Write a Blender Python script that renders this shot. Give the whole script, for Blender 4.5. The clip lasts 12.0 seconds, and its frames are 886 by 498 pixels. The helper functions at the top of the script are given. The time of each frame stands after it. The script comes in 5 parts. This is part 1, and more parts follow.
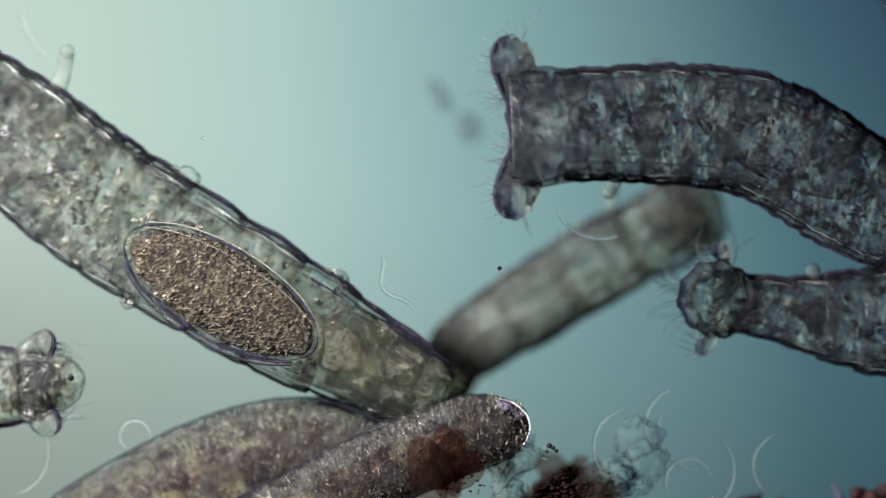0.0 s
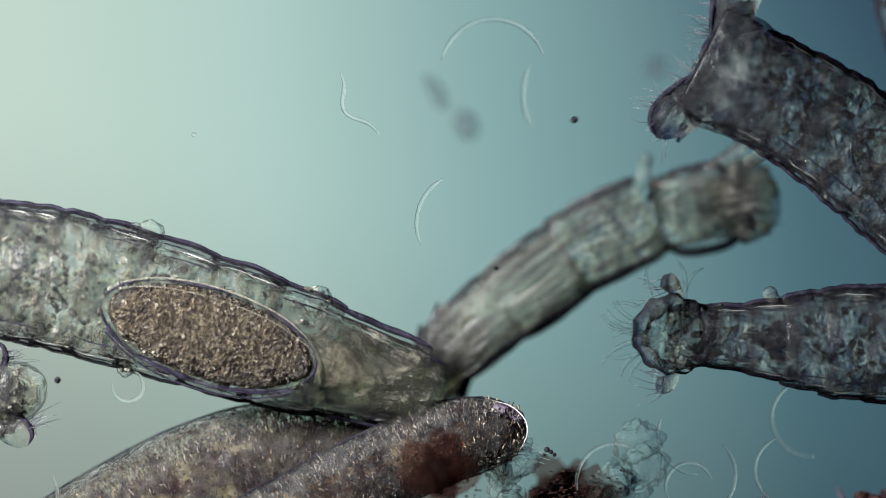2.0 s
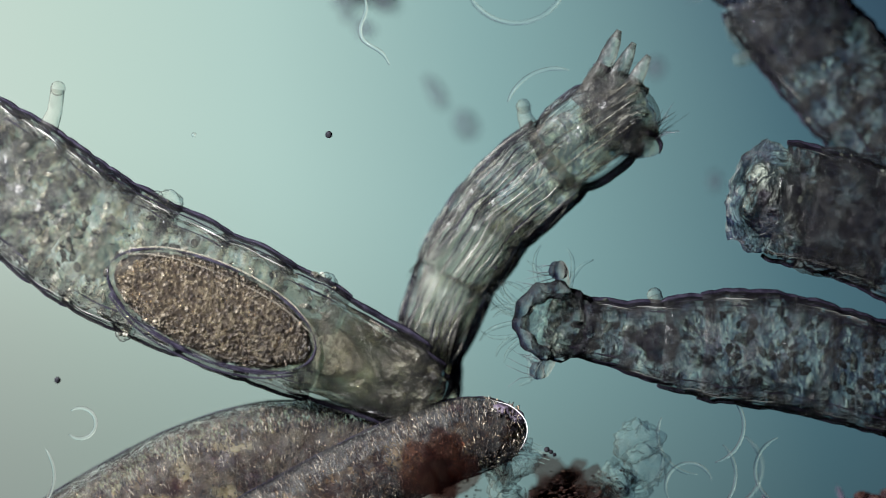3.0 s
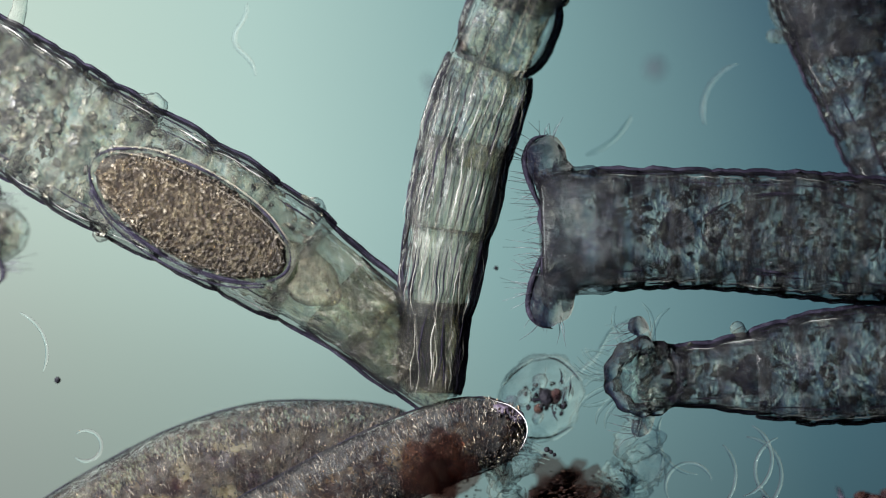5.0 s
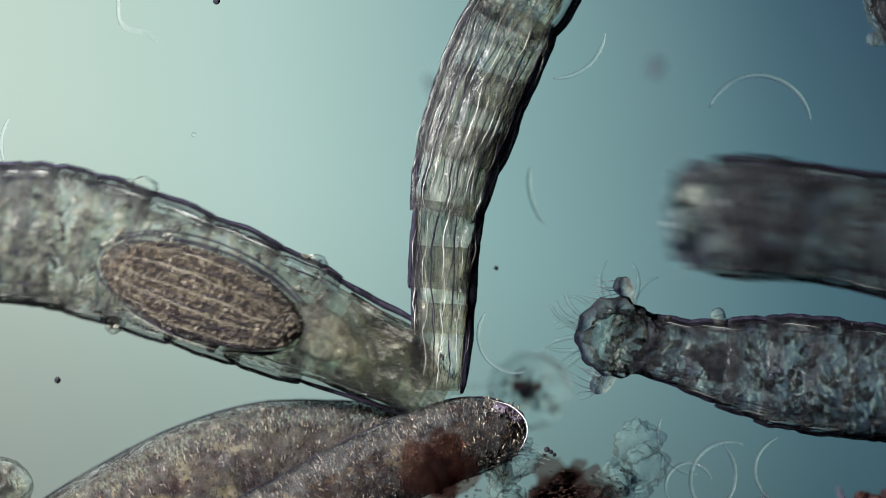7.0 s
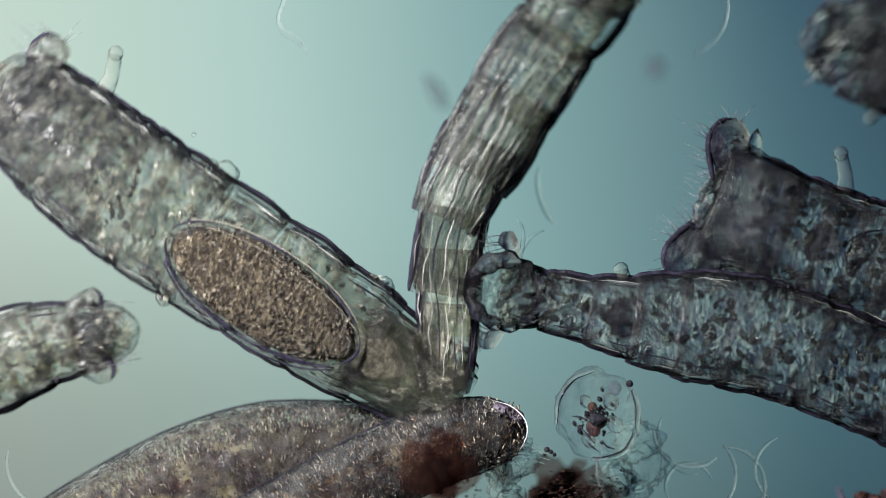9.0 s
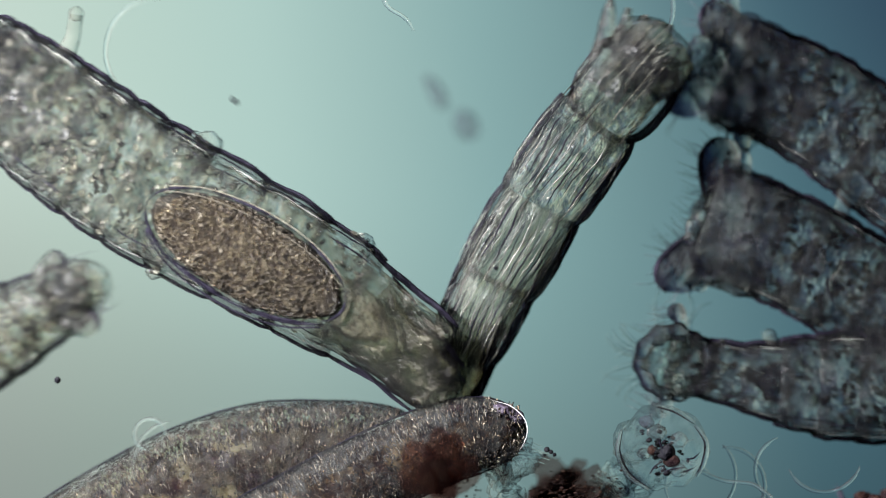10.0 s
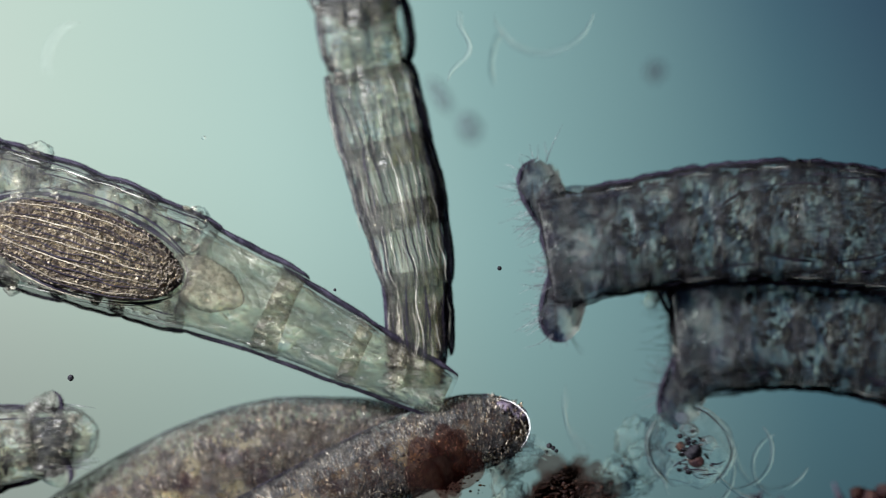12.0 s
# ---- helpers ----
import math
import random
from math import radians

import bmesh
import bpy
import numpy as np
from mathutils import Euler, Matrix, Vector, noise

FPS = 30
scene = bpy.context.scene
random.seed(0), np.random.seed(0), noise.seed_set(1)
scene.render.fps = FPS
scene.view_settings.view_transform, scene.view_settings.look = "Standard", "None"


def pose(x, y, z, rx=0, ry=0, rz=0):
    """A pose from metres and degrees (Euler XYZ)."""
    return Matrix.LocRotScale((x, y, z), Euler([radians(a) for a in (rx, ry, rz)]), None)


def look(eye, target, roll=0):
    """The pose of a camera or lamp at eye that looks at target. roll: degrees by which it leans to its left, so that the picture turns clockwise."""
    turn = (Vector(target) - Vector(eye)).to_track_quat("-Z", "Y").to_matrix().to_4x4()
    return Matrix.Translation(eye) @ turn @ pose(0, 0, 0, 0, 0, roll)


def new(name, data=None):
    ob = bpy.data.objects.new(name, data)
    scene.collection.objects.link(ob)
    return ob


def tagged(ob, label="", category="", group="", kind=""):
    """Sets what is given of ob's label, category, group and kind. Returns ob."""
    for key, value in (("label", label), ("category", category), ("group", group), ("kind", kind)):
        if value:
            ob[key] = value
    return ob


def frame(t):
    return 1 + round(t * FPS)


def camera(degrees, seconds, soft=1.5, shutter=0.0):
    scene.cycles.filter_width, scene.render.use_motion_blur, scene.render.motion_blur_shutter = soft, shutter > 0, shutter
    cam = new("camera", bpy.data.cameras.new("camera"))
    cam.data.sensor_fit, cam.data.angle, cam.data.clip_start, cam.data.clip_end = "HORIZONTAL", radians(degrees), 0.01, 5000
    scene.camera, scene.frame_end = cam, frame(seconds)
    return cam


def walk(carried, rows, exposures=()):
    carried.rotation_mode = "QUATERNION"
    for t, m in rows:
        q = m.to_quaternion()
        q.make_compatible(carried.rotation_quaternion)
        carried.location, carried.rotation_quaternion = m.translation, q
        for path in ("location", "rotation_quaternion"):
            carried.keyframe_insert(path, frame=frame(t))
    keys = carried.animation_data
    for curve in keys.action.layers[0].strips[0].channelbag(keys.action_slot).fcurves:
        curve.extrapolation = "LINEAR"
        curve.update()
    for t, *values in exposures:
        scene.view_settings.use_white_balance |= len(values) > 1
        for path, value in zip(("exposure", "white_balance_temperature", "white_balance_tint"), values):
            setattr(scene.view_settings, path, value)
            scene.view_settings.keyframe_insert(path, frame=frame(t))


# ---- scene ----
H_FOCUS = 0.5          # height of the plane in focus over the slide
REACH = 3.688          # from that plane up to the lens

cam = camera(24.0, 12.0, soft=0.8, shutter=0.5)
cam.data.dof.use_dof = True
cam.data.dof.focus_distance = REACH + 0.035
cam.data.dof.aperture_fstop = 0.5
walk(cam, [
    (0.0, pose(-0.0082, 0.001, H_FOCUS + REACH / 0.978)),
    (0.2, pose(0, 0, H_FOCUS + REACH)),
    (11.7, pose(0, 0, H_FOCUS + REACH)),
    (12.0, pose(-0.0082, 0.001, H_FOCUS + REACH / 0.978)),
])

# ---------------------------------------------------------------- light
world = bpy.data.worlds.new("water_light")
scene.world = world
world.use_nodes = True
world.node_tree.nodes["Background"].inputs[0].default_value = (0.50, 0.55, 0.85, 1)
world.node_tree.nodes["Background"].inputs[1].default_value = 0.12

# Added lamp above the water, for brightness and relief; no real source there.
lamp = bpy.data.lights.new("added_top_lamp", "AREA")
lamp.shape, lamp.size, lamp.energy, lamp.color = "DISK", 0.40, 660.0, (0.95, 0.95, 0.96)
lamp_ob = new("added_top_lamp", lamp)
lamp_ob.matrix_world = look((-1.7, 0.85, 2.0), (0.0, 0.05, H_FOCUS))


# ---------------------------------------------------------------- places
def P(px, py, dz=0.0):
    """A point of the water: px to the right and py down across the field in thousandths, dz over the plane in focus, all along the line of sight."""
    k = (REACH - dz / 1000) / REACH
    return Vector(((px - 784) / 1000 * k, (441 - py) / 1000 * k, H_FOCUS + dz / 1000))


# ---------------------------------------------------------------- materials
def nodes_of(name):
    m = bpy.data.materials.new(name)
    m.use_nodes = True
    nt = m.node_tree
    nt.nodes.clear()
    return m, nt.nodes, nt.links


def ramp(N, L, fac, stops):
    r = N.new("ShaderNodeValToRGB")
    els = r.color_ramp.elements
    while len(els) < len(stops):
        els.new(0.5)
    for e, (p, c) in zip(els, stops):
        e.position, e.color = p, (*c, 1)
    L.new(fac, r.inputs[0])
    return r.outputs[0]


def noise_tex(N, L, vec, scale, detail=3.0, rough=0.55, distort=0.0):
    n = N.new("ShaderNodeTexNoise")
    n.inputs["Scale"].default_value, n.inputs["Detail"].default_value = scale, detail
    n.inputs["Roughness"].default_value, n.inputs["Distortion"].default_value = rough, distort
    L.new(vec, n.inputs["Vector"])
    return n.outputs["Fac"]


def shifted(N, L, stretch=(1, 1, 1)):
    """Object coordinates moved by each piece's random number."""
    tc, oi = N.new("ShaderNodeTexCoord"), N.new("ShaderNodeObjectInfo")
    mp = N.new("ShaderNodeMapping")
    mp.inputs["Scale"].default_value = stretch
    L.new(tc.outputs["Object"], mp.inputs["Vector"])
    mul = N.new("ShaderNodeVectorMath")
    mul.operation = "SCALE"
    mul.inputs[0].default_value = (7.1, 3.7, 5.3)
    L.new(oi.outputs["Random"], mul.inputs["Scale"])
    L.new(mul.outputs[0], mp.inputs["Location"])
    return mp.outputs[0]


def mixed(N, L, a, b, fac):
    x = N.new("ShaderNodeMix")
    x.data_type = "RGBA"
    x.inputs[0].default_value = fac if isinstance(fac, float) else 0.5
    if not isinstance(fac, float):
        L.new(fac, x.inputs[0])
    L.new(a, x.inputs[6]), L.new(b, x.inputs[7])
    return x.outputs[2]


def tissue(name, dark, mid, light, grain=95.0, bump=0.6, rough=0.38, clear=0.0, stretch=(1, 1, 1), spec=0.5, bend=0.0, ior=1.14, tint=(0.9, 0.88, 0.82), blotch=0.75, tones=None, stain=None, passing=(1, 1, 1), dye=0.0, gain=2.0, cobble=0.0, lumpy=2.4, finer=0.5):
    """Wet granular flesh: grains, lumps and folds; clear is the share of light that passes straight through, bend the share
    of the flesh that lets the light through bent, dye how far its colour stains that light."""
    m, N, L = nodes_of(name)
    vec = shifted(N, L, stretch)
    fine, lump, wide = noise_tex(N, L, vec, grain, 3.0, 0.6), noise_tex(N, L, vec, min(grain * 0.32, 34.0), 2.0, 0.5, 0.6), noise_tex(N, L, vec, 26.0 if stain else 9.0, 2.0)
    c1 = ramp(N, L, lump, [(0.38, dark), (0.50, mid), (0.64, light)])
    c2 = ramp(N, L, fine, [(0.40, dark), (0.52, mid), (0.64, light)])
    c3 = ramp(N, L, wide, [(0.44 if stain else 0.35, stain or tuple(v * blotch for v in mid)), (0.56 if stain else 0.65, tuple(v * 1.5 for v in mid) if stain else mid)])
    col = mixed(N, L, mixed(N, L, c1, c2, finer), c3, 0.45 if stain else 0.3)
    if tones:
        geo = N.new("ShaderNodeNewGeometry")
        tone = ramp(N, L, geo.outputs["Random Per Island"], [(k / (len(tones) - 1), (v, v, v)) for k, v in enumerate(tones)])
        mt = N.new("ShaderNodeMix")
        mt.data_type, mt.blend_type = "RGBA", "MULTIPLY"
        mt.inputs[0].default_value = 1.0
        L.new(col, mt.inputs[6]), L.new(tone, mt.inputs[7])
        col = mt.outputs[2]
    add = N.new("ShaderNodeMath")
    add.operation = "MULTIPLY_ADD"
    L.new(lump, add.inputs[0])
    add.inputs[1].default_value = lumpy
    L.new(fine, add.inputs[2])
    if cobble > 0:
        nz, warp = N.new("ShaderNodeTexNoise"), N.new("ShaderNodeVectorMath")
        nz.inputs["Scale"].default_value = 38.0
        L.new(vec, nz.inputs["Vector"])
        warp.operation = "MULTIPLY_ADD"
        warp.inputs[1].default_value = (0.03, 0.03, 0.03)
        L.new(nz.outputs["Color"], warp.inputs[0]), L.new(vec, warp.inputs[2])
        for scale, stops, height in ((cobble, ((0.0, 1.45), (0.32, 1.0), (0.55, 0.42), (0.8, 0.04)), -2.4), (cobble * 2.4, ((0.0, 1.25), (0.4, 0.95), (0.8, 0.35)), -0.8)):
            vo = N.new("ShaderNodeTexVoronoi")
            vo.inputs["Scale"].default_value = scale
            L.new(warp.outputs[0], vo.inputs["Vector"])
            # Crease shade painted in: colour darkens from each lump's top to its border.
            shade = ramp(N, L, vo.outputs["Distance"], [(p, (v, v, v * 1.04)) for p, v in stops])
            sp = N.new("ShaderNodeSeparateColor")
            L.new(vo.outputs["Color"], sp.inputs[0])
            tone = ramp(N, L, sp.outputs[0], [(0.0, (0.4, 0.36, 0.42)), (0.5, (0.95, 0.95, 0.92)), (1.0, (1.6, 1.6, 1.5))])
            for other in (shade, tone):
                mu = N.new("ShaderNodeMix")
                mu.data_type, mu.blend_type = "RGBA", "MULTIPLY"
                mu.inputs[0].default_value = 1.0
                L.new(col, mu.inputs[6]), L.new(other, mu.inputs[7])
                col = mu.outputs[2]
            more = N.new("ShaderNodeMath")
            more.operation = "MULTIPLY_ADD"
            L.new(vo.outputs["Distance"], more.inputs[0])
            more.inputs[1].default_value = height
            L.new(add.outputs[0], more.inputs[2])
            add = more
    bp = N.new("ShaderNodeBump")
    bp.inputs["Strength"].default_value, bp.inputs["Distance"].default_value = bump, 0.03
    L.new(add.outputs[0], bp.inputs["Height"])
    pb = N.new("ShaderNodeBsdfPrincipled")
    L.new(col, pb.inputs["Base Color"])
    L.new(bp.outputs[0], pb.inputs["Normal"])
    pb.inputs["Roughness"].default_value = rough
    pb.inputs["Specular IOR Level"].default_value = spec
    out = N.new("ShaderNodeOutputMaterial")
    flesh = pb.outputs[0]
    if bend > 0:
        rf, mb = N.new("ShaderNodeBsdfRefraction"), N.new("ShaderNodeMixShader")
        rf.inputs["Color"].default_value = (*tint, 1)
        if dye > 0:
            sc, md = N.new("ShaderNodeVectorMath"), N.new("ShaderNodeMix")
            sc.operation, sc.inputs["Scale"].default_value = "SCALE", gain
            L.new(col, sc.inputs[0])
            md.data_type, md.clamp_result = "RGBA", True
            md.inputs[0].default_value, md.inputs[6].default_value = dye, (*tint, 1)
            L.new(sc.outputs[0], md.inputs[7])
            L.new(md.outputs[2], rf.inputs["Color"])
        rf.inputs["IOR"].default_value, rf.inputs["Roughness"].default_value = ior, 0.0
        L.new(bp.outputs[0], rf.inputs["Normal"])
        mb.inputs[0].default_value = bend
        L.new(flesh, mb.inputs[1]), L.new(rf.outputs[0], mb.inputs[2])
        flesh = mb.outputs[0]
    if clear > 0:
        tr, mx = N.new("ShaderNodeBsdfTransparent"), N.new("ShaderNodeMixShader")
        tr.inputs[0].default_value = (*passing, 1)
        mx.inputs[0].default_value = clear
        L.new(flesh, mx.inputs[1]), L.new(tr.outputs[0], mx.inputs[2])
        L.new(mx.outputs[0], out.inputs[0])
    else:
        L.new(flesh, out.inputs[0])
    return m


M_PALE = tissue("pale_tissue", (0.04, 0.030, 0.036), (0.50, 0.45, 0.345), (0.99, 0.95, 0.83), grain=110.0, bump=1.3, rough=0.2, bend=0.8, ior=1.5, clear=0.1, tint=(1.0, 0.95, 0.80), spec=0.5, stain=(0.31, 0.28, 0.24), dye=0.5, gain=5.0, cobble=20.0)
M_GREY = tissue("grey_tissue", (0.008, 0.004, 0.018), (0.18, 0.205, 0.175), (0.8, 0.88, 0.76), grain=120.0, bump=1.05, rough=0.2, bend=0.74, ior=1.4, clear=0.05, tint=(0.95, 0.91, 1.0), spec=0.5, stain=(0.066, 0.044, 0.080), dye=0.56, gain=17.0, cobble=18.0, finer=0.35)
G_PALE = tissue("pale_granules", (0.03, 0.022, 0.045), (0.36, 0.34, 0.265), (0.98, 0.97, 0.86), bump=0.6, rough=0.2, bend=0.85, ior=0.86, tint=(0.96, 0.95, 0.9), tones=(0.08, 0.45, 1.0, 1.3, 1.5), dye=0.6, gain=2.0)
G_GREY = tissue("grey_granules", (0.006, 0.004, 0.011), (0.13, 0.15, 0.115), (0.55, 0.60, 0.48), bump=0.6, rough=0.2, bend=0.9, ior=0.86, tint=(0.80, 0.82, 0.90), tones=(0.03, 0.2, 0.6, 1.0, 1.7), dye=0.6, gain=3.0)
G_FOOD = tissue("food_granules", (0.010, 0.007, 0.010), (0.075, 0.061, 0.047), (0.33, 0.29, 0.22), grain=140.0, bump=0.5, rough=0.5, bend=0.6, tones=(0.08, 0.4, 0.9, 1.7), dye=0.8, gain=4.6, spec=0.2)
C_PALE = tissue("pale_clear_skin", (0.02, 0.02, 0.05), (0.16, 0.17, 0.18), (0.6, 0.62, 0.6), grain=55.0, bump=0.15, clear=0.45, rough=0.2, bend=0.95, ior=0.84, tint=(0.95, 0.94, 0.90))
C_FOOT = tissue("clear_foot_skin", (0.02, 0.02, 0.05), (0.20, 0.20, 0.18), (0.6, 0.62, 0.55), grain=34.0, bump=0.12, clear=0.72, rough=0.2, bend=0.95, ior=0.82, tint=(0.97, 0.96, 0.90))
C_GREY = tissue("grey_clear_skin", (0.02, 0.02, 0.04), (0.10, 0.10, 0.11), (0.4, 0.42, 0.4), grain=55.0, bump=0.15, clear=0.45, rough=0.2, bend=0.95, ior=0.84, tint=(0.86, 0.83, 0.86))
G_BROWN = tissue("brown_granules", (0.006, 0.003, 0.006), (0.05, 0.034, 0.024), (0.3, 0.24, 0.17), grain=120.0, bump=0.4, rough=0.6, bend=0.1, tones=(0.02, 0.08, 0.35, 0.9, 1.7), spec=0.15)
M_STOMACH = tissue("stomach_grains", (0.014, 0.009, 0.012), (0.085, 0.066, 0.045), (0.30, 0.25, 0.17), grain=125.0, bump=1.0, rough=0.4, bend=0.7, ior=1.5, dye=0.95, gain=8.0, lumpy=0.5, finer=0.85)
M_STOMACH_GREY = tissue("grey_stomach", (0.014, 0.011, 0.018), (0.085, 0.082, 0.072), (0.28, 0.28, 0.245), grain=150.0, bump=0.6, rough=0.4, clear=0.8, bend=0.7, ior=1.35, dye=0.8, gain=4.0)
M_STRIPE = tissue("folded_tissue", (0.010, 0.008, 0.020), (0.172, 0.168, 0.142), (0.74, 0.73, 0.64), grain=100.0, bump=1.0, stretch=(1, 1, 0.13), bend=0.7, clear=0.1, rough=0.22, dye=0.6, gain=1.6, ior=1.35, tint=(0.86, 0.77, 0.60))
M_CUTICLE = tissue("clear_cuticle", (0.02, 0.02, 0.05), (0.16, 0.17, 0.18), (0.6, 0.62, 0.6), grain=60.0, bump=0.22, clear=0.38, rough=0.2, bend=0.95, ior=0.87, tint=(0.96, 0.97, 0.97), spec=0.1)
M_FOOT = tissue("glassy_foot", (0.015, 0.014, 0.024), (0.09, 0.09, 0.085), (0.22, 0.22, 0.2), grain=40.0, bump=0.3, stretch=(1, 1, 0.25), bend=0.85, ior=0.93, tint=(0.97, 0.97, 0.93), spec=0.15, clear=0.35, rough=0.5)
M_LOBE = tissue("corona_lobe", (0.004, 0.003, 0.008), (0.035, 0.032, 0.04), (0.12, 0.145, 0.14), grain=60.0, bump=0.25, bend=0.88, rough=0.4, clear=0.0, ior=1.5, tint=(0.72, 0.72, 0.74), spec=0.1)
M_LOBE_PALE = tissue("pale_corona_lobe", (0.012, 0.010, 0.015), (0.07, 0.068, 0.062), (0.28, 0.28, 0.26), grain=50.0, bump=0.5, bend=0.78, rough=0.3, clear=0.15, ior=1.3, tint=(0.85, 0.86, 0.84))
M_CILIA = tissue("cilia", (0.01, 0.01, 0.015), (0.035, 0.036, 0.045), (0.12, 0.13, 0.14), grain=30.0, bump=0.1, clear=0.6)
M_BROWN = tissue("brown_pellicle", (0.012, 0.005, 0.012), (0.104, 0.078, 0.046), (0.40, 0.34, 0.22), grain=230.0, bump=0.6, rough=0.36, bend=0.7, clear=0.34, tint=(0.98, 0.80, 0.56), stain=(0.034, 0.011, 0.017), dye=0.6, gain=16.0, spec=0.1)
M_BROWN_B = tissue("russet_pellicle", (0.006, 0.003, 0.005), (0.046, 0.027, 0.014), (0.22, 0.155, 0.08), grain=210.0, bump=0.6, rough=0.36, stretch=(1, 1, 0.6), bend=0.65, clear=0.26, tint=(0.86, 0.62, 0.40), stain=(0.022, 0.007, 0.014), dye=0.6, gain=15.0, spec=0.1)
G_ROD = tissue("pale_rods", (0.010, 0.006, 0.012), (0.13, 0.11, 0.085), (0.58, 0.52, 0.44), grain=120.0, bump=0.3, rough=0.4, bend=0.35, ior=1.3, tones=(0.03, 0.12, 0.5, 1.1, 2.0), spec=0.3, clear=0.2)
G_RUST = tissue("rusty_grains", (0.003, 0.0015, 0.003), (0.014, 0.007, 0.007), (0.045, 0.024, 0.014), grain=120.0, bump=0.3, rough=0.6, spec=0.1, bend=0.2, clear=0.35, passing=(0.55, 0.34, 0.24), tint=(0.5, 0.3, 0.15), tones=(0.1, 0.4, 0.9, 1.8))
M_RUST = tissue("rusty_detritus", (0.004, 0.002, 0.004), (0.014, 0.009, 0.008), (0.04, 0.025, 0.015), grain=120.0, bump=0.25, clear=0.92, rough=0.8, spec=0.05, passing=(0.78, 0.66, 0.64))
M_GLASSY = tissue("clear_membrane", (0.03, 0.03, 0.04), (0.18, 0.19, 0.185), (0.55, 0.58, 0.56), grain=45.0, bump=0.5, clear=0.5, rough=0.2, bend=0.92, ior=1.25, tint=(0.96, 0.98, 0.97))
M_THREAD = tissue("pale_thread", (0.20, 0.25, 0.25), (0.38, 0.45, 0.44), (0.7, 0.76, 0.74), grain=40.0, bump=0.05, clear=0.35, bend=0.96, ior=1.22, tint=(0.98, 0.99, 0.98))
M_FOOT_CORE = tissue("pale_foot_flesh", (0.04, 0.032, 0.034), (0.20, 0.185, 0.140), (0.46, 0.45, 0.35), grain=60.0, bump=1.0, stretch=(1, 1, 0.6), clear=0.16, rough=0.35, bend=0.65, ior=1.3, tint=(1.0, 0.94, 0.78), dye=0.52, gain=6.0, cobble=15.0)
# Dark line stuff: painted shade along outlines and creases, and some bands.
M_EDGE = tissue("dark_line", (0.002, 0.0015, 0.004), (0.006, 0.005, 0.01), (0.02, 0.018, 0.028), grain=60.0, bump=0.2, spec=0.05, rough=0.7, clear=0.1)
M_MEAL = tissue("brown_meal", (0.008, 0.004, 0.008), (0.026, 0.012, 0.012), (0.07, 0.036, 0.024), grain=120.0, bump=0.3, rough=0.6, clear=0.5, passing=(0.5, 0.36, 0.36), spec=0.1)
M_MEAL_B = tissue("violet_meal", (0.010, 0.007, 0.016), (0.032, 0.022, 0.040), (0.10, 0.08, 0.11), grain=120.0, bump=0.3, rough=0.6, clear=0.25, passing=(0.7, 0.66, 0.74))
M_OLIVE = tissue("olive_plasm", (0.09, 0.07, 0.045), (0.30, 0.26, 0.16), (0.58, 0.52, 0.36), grain=90.0, bump=0.2, rough=0.6, clear=0.30, passing=(0.92, 0.88, 0.80), spec=0.1)
M_DISC = tissue("granular_disc", (0.03, 0.03, 0.04), (0.20, 0.24, 0.19), (0.62, 0.70, 0.58), grain=120.0, bump=1.0, rough=0.25, bend=0.8, ior=1.35, clear=0.25, tint=(0.88, 0.93, 0.90), dye=0.5, gain=5.0, cobble=30.0)
M_RIM = tissue("painted_rim_light", (0.5, 0.5, 0.52), (0.75, 0.77, 0.78), (0.9, 0.92, 0.92), grain=60.0, bump=0.1, rough=0.2, clear=0.65)
M_BOWEL = tissue("pale_brown_gut", (0.04, 0.03, 0.03), (0.17, 0.155, 0.115), (0.42, 0.40, 0.31), grain=110.0, bump=0.12, rough=0.35, clear=0.45, bend=0.75, ior=1.2, dye=0.6, gain=3.5)
M_VEIL = tissue("folded_veil", (0.02, 0.02, 0.03), (0.08, 0.085, 0.085), (0.25, 0.27, 0.26), grain=45.0, bump=0.4, clear=0.72, rough=0.2, bend=0.96, ior=0.86, tint=(0.97, 0.98, 0.97))
# Bright line stuff: light on creases and folds, painted as a pale colour.
M_CREASE_LIGHT = tissue("painted_crease_light", (0.15, 0.15, 0.14), (0.28, 0.29, 0.27), (0.45, 0.46, 0.43), grain=60.0, bump=0.2, rough=0.5, clear=0.55, spec=0.2)
M_GLINT = tissue("bright_fold", (0.09, 0.088, 0.078), (0.17, 0.168, 0.15), (0.31, 0.30, 0.27), grain=60.0, bump=0.1, rough=0.3, clear=0.4, spec=0.2)
M_CELL = tissue("clear_cell_wall", (0.03, 0.03, 0.04), (0.18, 0.19, 0.185), (0.55, 0.58, 0.56), grain=45.0, bump=0.35, clear=0.72, rough=0.2, bend=0.96, ior=1.2, tint=(0.97, 0.99, 0.98), spec=0.1)
M_BAND = tissue("muscle_band", (0.04, 0.034, 0.028), (0.10, 0.09, 0.07), (0.22, 0.20, 0.16), grain=60.0, bump=0.2, spec=0.2, rough=0.5, clear=0.45)
M_SPECK = tissue("dark_speck", (0.002, 0.002, 0.003), (0.006, 0.006, 0.008), (0.018, 0.017, 0.02), grain=80.0, bump=0.3, rough=0.7, spec=0.03)
M_SOFT = tissue("grey_detritus", (0.012, 0.014, 0.022), (0.03, 0.034, 0.045), (0.06, 0.066, 0.075), grain=40.0, bump=0.4, clear=0.68, rough=0.8, spec=0.1)


